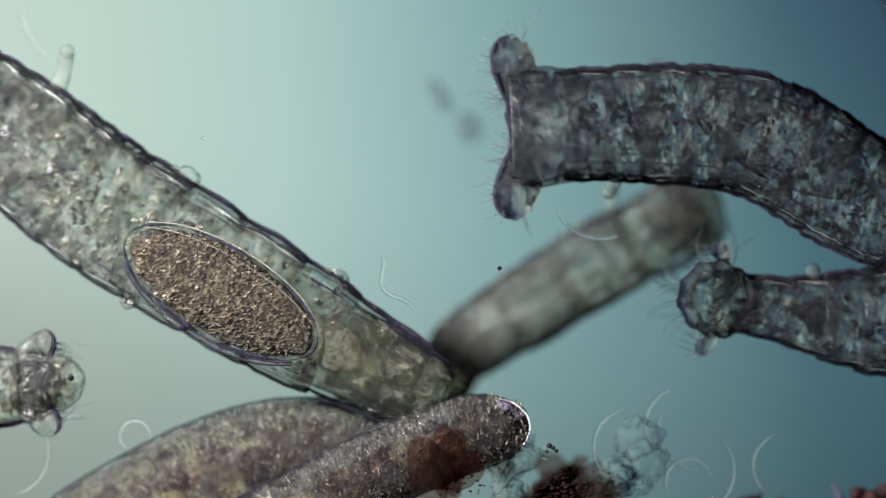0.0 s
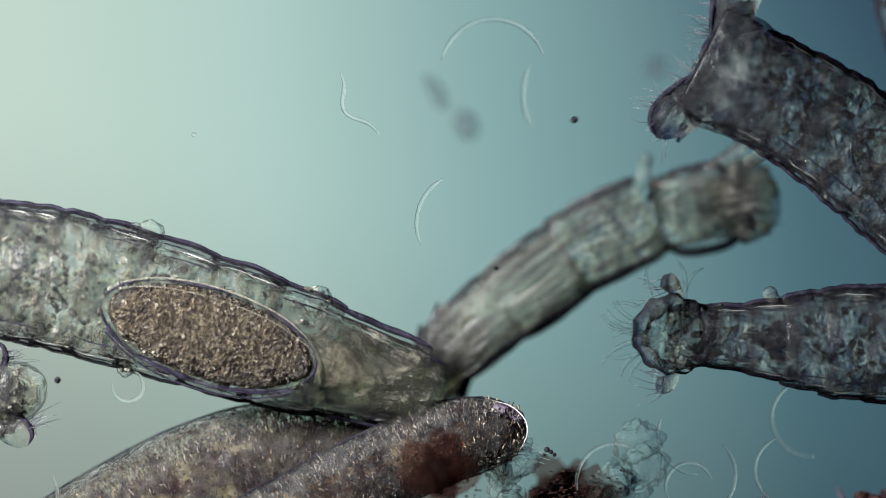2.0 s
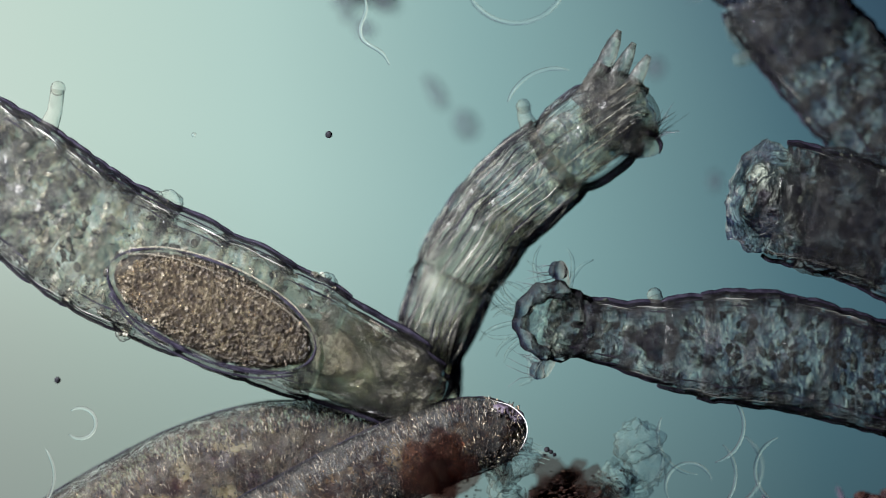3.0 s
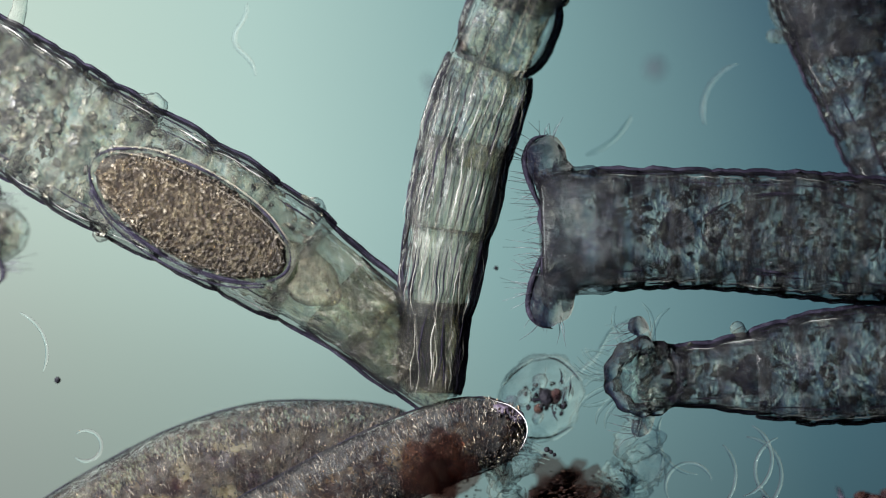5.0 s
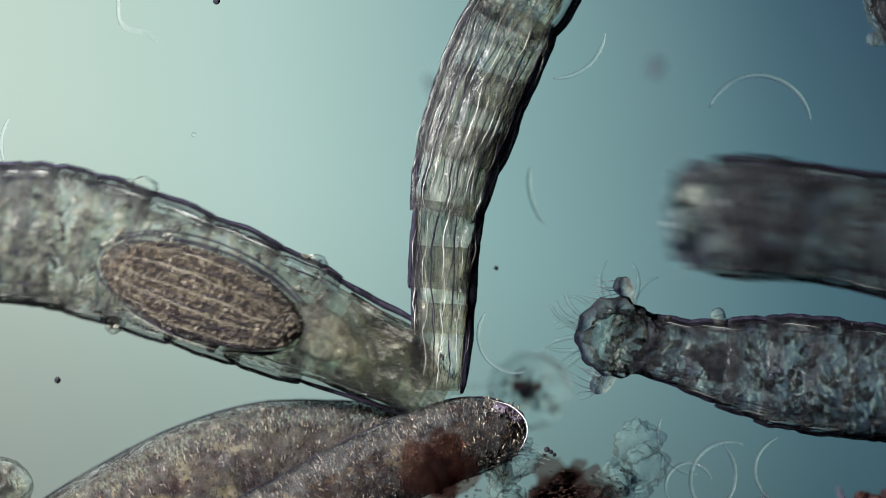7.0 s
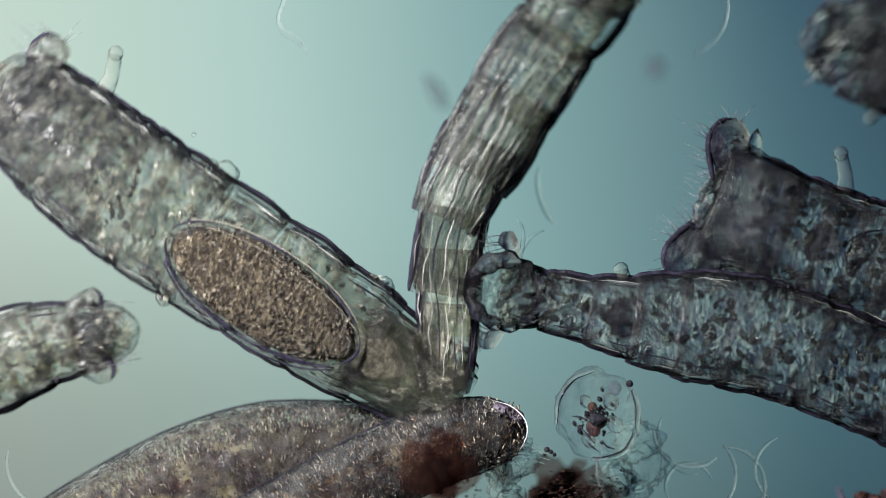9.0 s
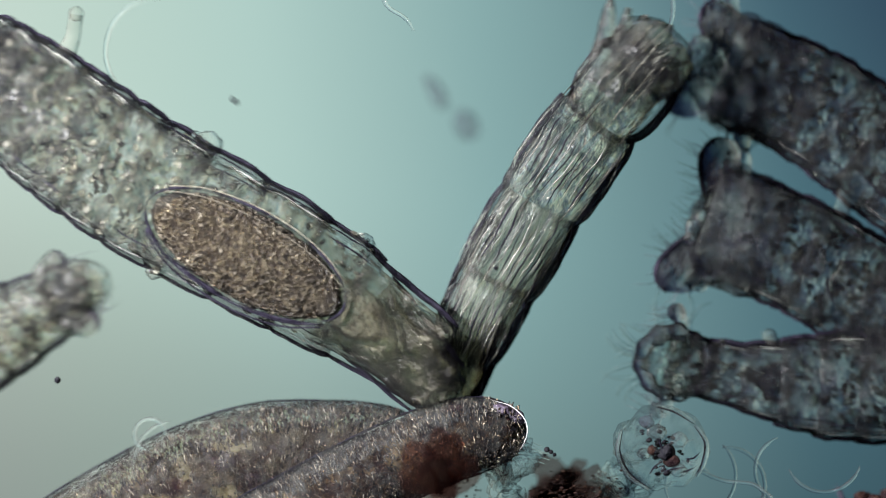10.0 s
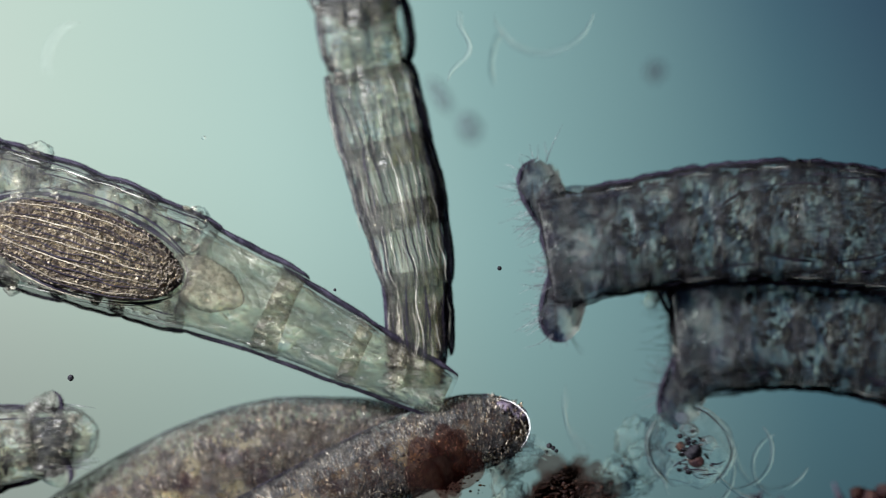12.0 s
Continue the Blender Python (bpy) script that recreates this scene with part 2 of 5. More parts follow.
def clear_material():
    """Tissue so clear that the light goes straight through."""
    m, N, L = nodes_of("clear_underside")
    tr, out = N.new("ShaderNodeBsdfTransparent"), N.new("ShaderNodeOutputMaterial")
    tr.inputs[0].default_value = (0.97, 0.965, 0.95, 1)
    L.new(tr.outputs[0], out.inputs[0])
    return m


M_UNDER = clear_material()


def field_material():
    """The lit field under the slide: light's falloff painted in, brightest at one side."""
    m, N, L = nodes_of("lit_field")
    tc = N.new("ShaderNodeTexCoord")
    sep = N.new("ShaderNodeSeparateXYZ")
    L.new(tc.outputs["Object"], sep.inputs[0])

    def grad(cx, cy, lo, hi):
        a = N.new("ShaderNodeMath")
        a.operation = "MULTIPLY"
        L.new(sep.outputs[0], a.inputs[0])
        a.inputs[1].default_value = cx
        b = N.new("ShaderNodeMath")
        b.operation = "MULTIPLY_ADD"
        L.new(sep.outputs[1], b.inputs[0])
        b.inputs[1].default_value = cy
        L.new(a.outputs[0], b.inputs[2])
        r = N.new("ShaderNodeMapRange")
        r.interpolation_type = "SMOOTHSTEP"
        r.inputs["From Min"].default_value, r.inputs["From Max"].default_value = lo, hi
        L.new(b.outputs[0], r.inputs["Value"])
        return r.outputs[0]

    # Painted falloff: darker to the right, the bottom and the top right corner.
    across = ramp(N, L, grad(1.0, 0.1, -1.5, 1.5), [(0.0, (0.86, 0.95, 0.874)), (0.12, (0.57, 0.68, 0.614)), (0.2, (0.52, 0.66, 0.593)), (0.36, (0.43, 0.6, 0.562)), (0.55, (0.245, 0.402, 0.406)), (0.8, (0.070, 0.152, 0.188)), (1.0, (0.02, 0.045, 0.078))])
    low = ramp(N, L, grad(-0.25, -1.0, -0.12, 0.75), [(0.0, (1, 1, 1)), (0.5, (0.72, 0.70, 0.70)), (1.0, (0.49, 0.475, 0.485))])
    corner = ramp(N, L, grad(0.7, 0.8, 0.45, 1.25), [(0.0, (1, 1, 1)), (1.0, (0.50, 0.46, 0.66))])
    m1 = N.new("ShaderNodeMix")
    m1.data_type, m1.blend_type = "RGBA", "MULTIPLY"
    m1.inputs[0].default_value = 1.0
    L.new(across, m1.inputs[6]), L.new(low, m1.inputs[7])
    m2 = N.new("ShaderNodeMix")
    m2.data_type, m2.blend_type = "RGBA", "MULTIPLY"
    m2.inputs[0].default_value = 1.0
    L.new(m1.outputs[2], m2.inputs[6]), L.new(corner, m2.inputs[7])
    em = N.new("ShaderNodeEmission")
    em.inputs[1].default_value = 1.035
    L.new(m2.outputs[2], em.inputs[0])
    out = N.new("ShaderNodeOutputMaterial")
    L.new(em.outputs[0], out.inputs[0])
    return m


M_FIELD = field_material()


# ---------------------------------------------------------------- mesh makers
def mesh_ob(name, verts, faces, material, parent=None, label="", smooth=True, under=None):
    """One mesh object; under is the clear stuff of its lower half, local y downwards, or "open" where flesh lines the upper half alone."""
    if under == "open":
        faces, under = [f for f in faces if len(f) < 5 and sum(verts[k][1] for k in f) > -0.012 * len(f)], None
    me = bpy.data.meshes.new(name)
    me.from_pydata(verts, [], faces)
    if smooth:
        me.polygons.foreach_set("use_smooth", [True] * len(faces))
    me.materials.append(material)
    if under:
        me.materials.append(under)
        me.polygons.foreach_set("material_index", [int(sum(verts[k][1] for k in f) < 0) for f in faces])
    me.update()
    ob = new(name, me)
    ob.parent = parent
    if label:
        tagged(ob, label)
    return ob


def grid_faces(rows, cols, base=0, caps=True):
    f = []
    for i in range(rows - 1):
        for j in range(cols):
            k = (j + 1) % cols
            f.append((base + i * cols + j, base + i * cols + k, base + (i + 1) * cols + k, base + (i + 1) * cols + j))
    if caps:
        f.append(tuple(base + j for j in reversed(range(cols))))
        f.append(tuple(base + (rows - 1) * cols + j for j in range(cols)))
    return f


def lump(v, seed, freq, amp):
    return amp * (noise.noise(v * freq + Vector((seed * 3.1, seed * 1.7, seed * 2.3))))


def barrel(half, r0, r1, seed, rough=0.11, flat=0.85, rows=19, cols=56, pinch=0.35, ridge=0.03, fold=0.0, closed=True):
    """A ring of a body: a barrel along z with rounded ends, lumpy, r0 at the tail end and r1 at the head end."""
    v = []
    for i in range(rows):
        s = -1 + 2 * i / (rows - 1)
        z = half * math.sin(s * math.pi / 2)
        e = abs(z / half)
        r = (r0 + (r1 - r0) * (s + 1) / 2) * (1 - pinch * e ** 3) * (1.0 if e < 0.999 or not closed else 0.80)
        for j in range(cols):
            a = 2 * math.pi * j / cols
            p = Vector((r * math.cos(a), r * math.sin(a) * flat, z))
            k = 1 + lump(p, seed, 16, rough) + lump(p, seed + 9, 40, rough) + lump(p, seed + 5, 85, rough * 0.5)
            k += ridge * math.sin(a * 13 + 1.5 * noise.noise(p * 20)) + fold * math.sin(z * 190 + seed + 2 * noise.noise(p * 15))
            v.append((p.x * k, p.y * k, p.z))
    return v, grid_faces(rows, cols, caps=closed)


def core(half, r0, r1, seed, deep=0.10, along=1.0, fine=1.0, flat=0.70, rows=36, cols=110, pleats=0, closed=True, taper=0.25):
    """The wrinkled flesh in a ring; along under 1 draws the wrinkles out lengthwise."""
    v = []
    for i in range(rows):
        s = -1 + 2 * i / (rows - 1)
        z = half * math.sin(s * math.pi / 2)
        r = (r0 + (r1 - r0) * (s + 1) / 2) * (1 - taper * abs(s) ** 5)
        for j in range(cols):
            a = 2 * math.pi * j / cols
            p = Vector((r * math.cos(a), r * math.sin(a) * flat, z))
            q = Vector((p.x, p.y, p.z * along)) + Vector((seed * 1.3, seed * 0.7, seed * 2.1))
            w = noise.noise_vector(q * 30) * 0.012
            k = 1 + 0.6 * deep * noise.noise(q * 18) + deep * (0.45 - 1.9 * abs(noise.noise((q + w) * 34 * fine))) + 0.55 * deep * (0.4 - 1.9 * abs(noise.noise((q - w) * 75 * fine)))
            if pleats:
                b = a * pleats / 2 + 2.5 * noise.noise(Vector((p.x * 9, p.y * 9, 4.0))) + 0.7 * noise.noise(q * 24)
                k += 0.16 * (0.5 - abs(math.sin(b)) ** 0.6) * (0.7 + 0.5 * noise.noise(q * 12))
            v.append((p.x * k, p.y * k, p.z))
    return v, grid_faces(rows, cols, caps=closed)


def ovoid(rx, ry, rz, seed, rough=0.05, freq=20, rows=17, cols=32):
    v = []
    for i in range(rows):
        th = math.pi * (i + 0.12) / (rows - 0.76)
        for j in range(cols):
            a = 2 * math.pi * j / cols
            s = math.sin(th)
            p = Vector((rx * s * math.cos(a), ry * s * math.sin(a), -rz * math.cos(th)))
            v.append(tuple(p * (1 + lump(p, seed, freq, rough) + lump(p, seed + 5, freq * 2.7, rough * 0.5))))
    return v, grid_faces(rows, cols)


def tube(points, radii, seed=0.0, cols=10, rough=0.0, freq=20, flat=1.0):
    """A round tube along points, with a radius at each."""
    pts = [Vector(p) for p in points]
    v, side = [], None
    for i, p in enumerate(pts):
        t = (pts[min(i + 1, len(pts) - 1)] - pts[max(i - 1, 0)]).normalized()
        up = Vector((0, 0, 1)) if abs(t.z) < 0.9 else Vector((0, 1, 0))
        if side is None:
            side = t.cross(up).normalized()
        side = (side - t * side.dot(t)).normalized()
        b = t.cross(side)
        for j in range(cols):
            a = 2 * math.pi * j / cols
            q = p + (side * math.cos(a) + b * math.sin(a) * flat) * radii[i]
            if rough:
                q = p + (q - p) * (1 + lump(q, seed, freq, rough) + lump(q, seed + 4, freq * 2.6, rough * 0.6))
            v.append(tuple(q))
    return v, grid_faces(len(pts), cols)


def joined(parts):
    V, F = [], []
    for v, f in parts:
        n = len(V)
        V += v
        F += [tuple(i + n for i in q) for q in f]
    return V, F


def curve_points(ctrl, n):
    """A smooth line through control points."""
    c = [Vector(p) for p in ctrl]
    c = [2 * c[0] - c[1]] + c + [2 * c[-1] - c[-2]]
    out = []
    for i in range(n):
        u = i / (n - 1) * (len(c) - 3)
        k = min(int(u), len(c) - 4)
        out.append(catmull(c[k], c[k + 1], c[k + 2], c[k + 3], u - k))
    return out


def catmull(a, b, c, d, t):
    return 0.5 * (2 * b + (c - a) * t + (2 * a - 5 * b + 4 * c - d) * t * t + (3 * b - a - 3 * c + d) * t ** 3)


def hairs(n, seed, root, length, thick, lean=0.4):
    """Thin bent hairs; root(i) gives a place and a way out."""
    rng = random.Random(seed)
    parts = []
    for i in range(n):
        p, w = root(i, rng)
        w = w.normalized()
        q = Vector((rng.uniform(-1, 1), rng.uniform(-1, 1), rng.uniform(-1, 1))) * lean
        l = length * rng.uniform(0.6, 1.25)
        pts = [p, p + w * l * 0.5 + q * l * 0.12, p + w * l + q * l * 0.5]
        parts.append(tube(pts, [thick, thick * 0.8, thick * 0.3], cols=4))
    return joined(parts)


def grain_cloud(n, seed, spot, big, fibre=1.0):
    """Small rounded grains at places that spot() gives."""
    rng = random.Random(seed)
    parts = []
    for _ in range(n):
        p, r = spot(rng), big * rng.uniform(0.25, 1.0) ** 1.7
        k, m = rng.uniform(0.7, 1.6), rng.uniform(0, math.pi)
        if fibre > 1:
            k, m = 1 / math.sqrt(fibre * rng.uniform(0.6, 1.4)), rng.gauss(0, 0.08)
        v, f = ovoid(r * k, r * 0.62, r / k, rng.random() * 9, 0.22, 70, 5, 7)
        c, q = math.cos(m), math.sin(m)
        parts.append(([(p.x + x * c - z * q, p.y + y, p.z + x * q + z * c) for x, y, z in v], f))
    return joined(parts)


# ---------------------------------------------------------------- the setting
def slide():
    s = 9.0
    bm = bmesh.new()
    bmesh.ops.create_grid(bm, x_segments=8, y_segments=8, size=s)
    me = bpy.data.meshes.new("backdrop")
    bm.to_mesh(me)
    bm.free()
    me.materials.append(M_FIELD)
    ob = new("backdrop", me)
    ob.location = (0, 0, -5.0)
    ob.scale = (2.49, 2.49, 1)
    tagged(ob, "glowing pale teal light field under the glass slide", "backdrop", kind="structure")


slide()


def glass_slide():
    m, N, L = nodes_of("slide_glass")
    tr, out = N.new("ShaderNodeBsdfTransparent"), N.new("ShaderNodeOutputMaterial")
    tr.inputs[0].default_value = (0.985, 0.995, 0.99, 1)
    L.new(tr.outputs[0], out.inputs[0])
    bm = bmesh.new()
    bmesh.ops.create_cube(bm, size=1)
    bmesh.ops.scale(bm, vec=(4.4, 3.2, 0.12), verts=bm.verts)
    bmesh.ops.bevel(bm, geom=bm.edges[:], offset=0.01, segments=2, affect="EDGES")
    me = bpy.data.meshes.new("slide")
    bm.to_mesh(me)
    bm.free()
    me.materials.append(m)
    ob = new("slide", me)
    ob.location = (0, 0, H_FOCUS - 0.93)
    tagged(ob, "clear glass microscope slide under the water", "slide", kind="structure")


glass_slide()


# ---------------------------------------------------------------- rotifers
class Rotifer:
    """A worm-like animal of rigid rings that slide in one another. Landmarks run from the foot to the head at even steps."""

    def __init__(self, label, radii, half, skin, grains, antenna=0, antenna_u=0.80, stomach=None, lobe=1.0, seed=0, foot=0, ridge=0.015, fold=0.0, turned=(), feeler=1.0, many=150, big=0.0095, fibre=1.0, frill=False, jaws=0.0, fingers=0, bowel=None, vacuoles=(), knobs=(), rolls=(), reach=0):
        self.empty = tagged(new("rotifer"), label, "rotifer", group="rotifers in the water")
        self.keys, self.parts, self.turned, self.rolls, self.reach = [], [], turned, rolls, reach / 1000
        n = len(radii)
        rng = random.Random(seed)
        for i, r in enumerate(radii[:-1] if lobe > 1 else radii):
            u = (i + 0.35) / n if not foot else (0.125 * i if i < foot else 0.25 + 0.75 * (i - foot + 0.4) / (n - foot))
            r1 = radii[min(i + 1, n - 1)]
            r0 = (radii[i - 1] + r) / 2 if i > foot else (105 if fibre == 1 else 63) if i == foot and foot else r
            if i < foot:
                r1 = r + (29 if fibre == 1 else 12)
            name = "foot_ring" if i < max(foot, n * 0.2) else ("trunk_ring" if i < n * 0.78 else "neck_ring")
            shape = barrel(half[i] * 0.00108, r0 / 1000, (r + r1) / 2000 if i >= foot else r1 / 1000, seed + i * 2.1, rough=(0.022 if grains is G_GREY else 0.016) if i >= foot else 0.02, pinch=0.68 if i > n - 2 else (0.0 if i < foot else 0.12 if fibre > 1 else 0.05),
                                         ridge=ridge if i >= foot else 0.008, fold=fold, closed=i == n - 1)
            ring = mesh_ob(name, *shape, skin if i >= foot else C_FOOT, self.empty, under=M_UNDER)
            slip = (1 - i) * half[i] / 1000 if i < foot else 0.0
            # Shaded outlines painted as dark tubes, heavier on one side.
            for j in (0, 28):
                line = [Vector(shape[0][k * 56 + j]) for k in range(1, 18)]
                thick = (0.0066 if fibre > 1 else 0.0046 if grains is G_GREY else 0.0036) if i >= foot else 0.0080 if fibre > 1 else 0.0045
                mesh_ob("cuticle_edge", *tube(line, [thick * ((0.8 + 0.3 * math.sin(math.pi * (k + 0.5) / 17)) if i >= foot else 0.15 + 0.9 * math.sin(math.pi * (k + 0.5) / 17)) * ((1.15 if fibre > 1 else 1.4) if j else 0.9) for k in range(17)], seed + i + j, 7, 0.12, 40), M_EDGE, ring, "dark thickened edge of the skin")
            # Double contour of light and shade painted as thin bright and dark tubes.
            for j, stuff in ((3, M_EDGE), (4, M_CREASE_LIGHT), (7, M_EDGE), (24, M_CREASE_LIGHT), (25, M_EDGE), (22, M_EDGE)):
                if i < foot or fibre > 1 or rng.random() < 0.35:
                    continue
                k0, k1 = rng.randint(1, 5), rng.randint(12, 17)
                line = [Vector(shape[0][k * 56 + j]) * 0.995 for k in range(k0, k1)]
                w = rng.uniform(0.0009, 0.0018) * (0.6 if stuff is M_CREASE_LIGHT and grains is G_GREY else 1.0)
                mesh_ob("skin_crease", *tube(line, [w * math.sin(math.pi * (k + 0.7) / (len(line) + 0.4)) for k in range(len(line))], seed + i + j, 6, 0.3, 70), stuff, ring, "fine lengthwise crease of the skin")
            # Glint and shade of lengthwise folds, painted as alternate bright and dark lines.
            for j in range(2, 27, 1 if i >= foot else 3) if fibre > 1 and i < n - 1 else ():
                line = []
                for k in range(2, 17):
                    q = Vector(shape[0][k * 56 + j])
                    sway = 0.010 * noise.noise(Vector((j * 0.23, 1.7, q.z * 14 + i * 5))) + 0.003 * noise.noise(Vector((j * 3.1, 0.4, q.z * 40 + i)))
                    line.append(Vector((q.x * 0.97 + sway, q.y * 0.985, q.z)))
                k0, k1 = rng.randint(0, 4), rng.randint(10, 15)
                line = line[k0:k1]
                w = rng.uniform(0.0009, 0.0018) * (1.0 if j % 2 else 0.75)
                mesh_ob("skin_fold", *tube(line, [w * math.sin(math.pi * (k + 0.7) / (len(line) + 0.4)) for k in range(len(line))], seed + i + j, 6, 0.3, 70), M_EDGE if j % 2 else M_GLINT, ring, "fine dark lengthwise fold" if j % 2 else "fine bright lengthwise fold")
            k = many // 2 if i > foot else (many // 3 if i == foot else many // 6)

            def spot(g, h=half[i] / 1000, r=min(r0, r1) / 1000):
                z = g.uniform(-0.85, 0.85) * h
                if g.random() < 0.65:
                    a, q = math.acos(g.uniform(-1, 1)), g.uniform(0.74, 0.96)
                else:
                    a, q = g.uniform(0, 2 * math.pi), math.sqrt(g.uniform(0.02, 1)) * 0.85
                return Vector((r * q * math.cos(a), r * q * 0.8 * math.sin(a), z))
            tagged(mesh_ob("tissue_grain", *grain_cloud(k, seed + i, spot, big if i >= foot else big * 0.5, fibre if i >= foot else 20.0), grains, ring, "light and dark grains under the skin"), kind="stuff")
            if i < foot:
                mesh_ob("flesh", *core(half[i] / 1000, r0 * 0.00088, r1 * 0.00088, seed + i, 0.05, 0.25, rows=18, cols=70, closed=False, taper=0.03), M_FOOT_CORE, ring, "pale smooth flesh of the foot", under="open")
            else:
                mesh_ob("flesh", *core(half[i] / 1000, r0 * (0.00072 if i == foot and foot else 0.00086), (r + r1) * (0.00028 if i == n - 1 else 0.00043), seed + i, 0.24 if grains is G_GREY else 0.17, (1.25 if grains is G_GREY else 1.0) if fibre == 1 else 0.2, 0.9 if grains is G_PALE and fibre == 1 else (0.7 if fibre > 1 else 1.0), pleats=22 if fibre > 1 and i < n - 2 else 0, taper=0.25 if i == n - 1 else 0.14 if fibre > 1 else 0.05, cols=190 if fibre > 1 else 110, rows=56 if fibre > 1 else 36, flat=0.5 if foot and fibre == 1 and i < foot + 5 else 0.70), M_FOOT_CORE if i == foot and foot and fibre == 1 else M_STRIPE if fibre > 1 and i < n - 2 else (M_GREY if grains is G_GREY else M_PALE), ring, "wrinkled flesh under the skin", under="open")
            self.parts.append((ring, u, slip, 0.0, "foot" if i < foot else "ring"))
        for i, x, y, z, size in vacuoles:
            v, f = ovoid(size / 1000, size * 0.7 / 1000, size * 1.15 / 1000, seed + i + x, 0.08, 18, 15, 26)
            ob = mesh_ob("vacuole", v, f, M_GLASSY, self.parts[i][0], "clear bright droplet with a dark outline")
            ob.location = (x / 1000, y / 1000, z / 1000)
        for u, x, size in knobs:
            v, f = ovoid(size / 1000, size * 0.8 / 1000, size * 0.9 / 1000, seed + x, 0.35, 40, 17, 28)
            ob = mesh_ob("skin_fold", v, f, C_PALE, self.empty, "small crumpled clear knob of skin")
            tagged(mesh_ob("tissue_grain", *grain_cloud(9, seed + x, lambda g: Vector((g.gauss(0, 0.008), g.gauss(0, 0.008), g.gauss(0, 0.008))), 0.008), grains, ob, "light and dark grains under the skin"), kind="stuff")
            self.parts.append((ob, u, x / 1000, 0.0, "knob"))
        if stomach:
            u, rx, rz, mat = stomach
            ob = mesh_ob("stomach", *ovoid(rx / 1000, 0.036, rz / 1000, seed + 3, rough=0.05, cols=48, rows=29), mat, self.empty, "brown granular oval stomach" if mat is M_STOMACH else "dull grey granular oval stomach")

            def gut(g):
                v = Vector((g.gauss(0, 1), g.gauss(0, 1), g.gauss(0, 1))).normalized()
                return Vector((v.x * rx / 1000 * 0.99, v.y * 0.036, v.z * rz / 1000 * 0.99))
            tagged(mesh_ob("food_grain", *grain_cloud(3000 if mat is M_STOMACH else 500, seed + 55, gut, 0.0042 if mat is M_STOMACH else 0.0065), G_FOOD if mat is M_STOMACH else G_GREY, ob, "fine dull grains"), kind="stuff")
            rim = [(rx * 0.00107 * math.cos(a), 0.012, rz * 0.00106 * math.sin(a)) for a in [2 * math.pi * k / 48 for k in range(49)]]
            mesh_ob("stomach_edge", *tube(rim, [0.0018 + 0.0012 * math.sin(k * 0.9) for k in range(49)], seed, 7, 0.2, 40), M_EDGE, ob, "dark outline of the stomach wall")
            if mat is M_STOMACH:
                for k, x in enumerate((-1.12, -0.86, 1.12, 1.26)):
                    w = [(x * rx / 1000 * math.sqrt(1 - 0.75 * q * q), 0.034 - 0.02 * min(1.0, x * x), q * rz / 1000 * 0.95) for q in (-1, -0.7, -0.35, 0, 0.35, 0.7, 1)]
                    mesh_ob("muscle_band", *tube([Vector(p) for p in curve_points(w, 22)], [(0.0011, 0.0008, 0.0020, 0.0017)[k]] * 22, k, 7, 0.2, 30), M_BAND if k < 2 else M_EDGE, ob, "thin lengthwise muscle band")
                for k in range(15):
                    x = -0.92 + 1.84 * k / 14
                    w = []
                    for m in range(18):
                        q = (-0.92 + 1.84 * m / 17) * (1 - 0.12 * rng.random() * (m in (0, 17)))
                        h = math.sqrt(max(0.02, 1 - x * x * 0.98)) * math.sqrt(max(0.05, 1 - q * q))
                        w.append(Vector((x * rx / 1000 * math.sqrt(max(0.06, 1 - 0.9 * q * q)) + 0.007 * noise.noise(Vector((k * 1.3, 0, q * 3))) + 0.002 * noise.noise(Vector((k * 2.7, 3, q * 11))), -0.037 * h - 0.004, q * rz / 1000)))
                    r = rng.uniform(0.0008, 0.0014)
                    mesh_ob("stomach_fold", *tube(w, [r * math.sin(math.pi * (m + 0.7) / 18.4) for m in range(18)], k, 6, 0.3, 60), M_BAND if k % 3 == 1 else M_EDGE, ob, "fine lengthwise fold of the stomach")
            self.parts.append((ob, u, 0.014 if mat is M_STOMACH else 0.0, radii[n // 2] * (0.70 if mat is M_STOMACH else 0.50), "organ"))
        if bowel:
            u, rx, rz = bowel
            ob = mesh_ob("intestine", *ovoid(rx / 1000, rx * 0.0006, rz / 1000, seed + 13, 0.1, 30, 21, 36), M_BOWEL, self.empty, "pale brown oval gut behind the stomach")
            self.parts.append((ob, u, 0.0, 62.0, "ring"))
        # head: two ciliated lobes at the ends of a bar, a rounded snout behind them
        for side in (-1, 1):
            v = joined([ovoid(0.066 * lobe, 0.042 * lobe, 0.031 * lobe, seed + side, 0.22, 30, 21, 36),
                        ([(x + side * 0.034 * lobe, y * 1.0, z + 0.008) for x, y, z in ovoid(0.038 * lobe, 0.032 * lobe, 0.034 * lobe, seed + side + 2, 0.2, 30, 13, 22)[0]], grid_faces(13, 22))])
            ob = mesh_ob("corona_lobe", *v, M_LOBE if grains is G_GREY else M_LOBE_PALE, self.empty, "ciliated lobe of the wheel organ", under=M_UNDER)

            def root(i, g, side=side):
                x = g.uniform(-0.05, 0.066) * lobe
                w = Vector((side * max(0, x) * 14, g.uniform(-0.6, 0.6), 1.0 if x < 0.05 else g.uniform(-0.8, 1)))
                return Vector((side * x, w.y * 0.03, 0.024 * lobe * (1 if x < 0.05 else w.z))), w
            tagged(mesh_ob("cilia", *hairs(46 if lobe > 0.5 else 12, seed + side + 20, root, 0.050, 0.0010, 0.8), M_CILIA, ob, "fine beating hairs"), kind="stuff")
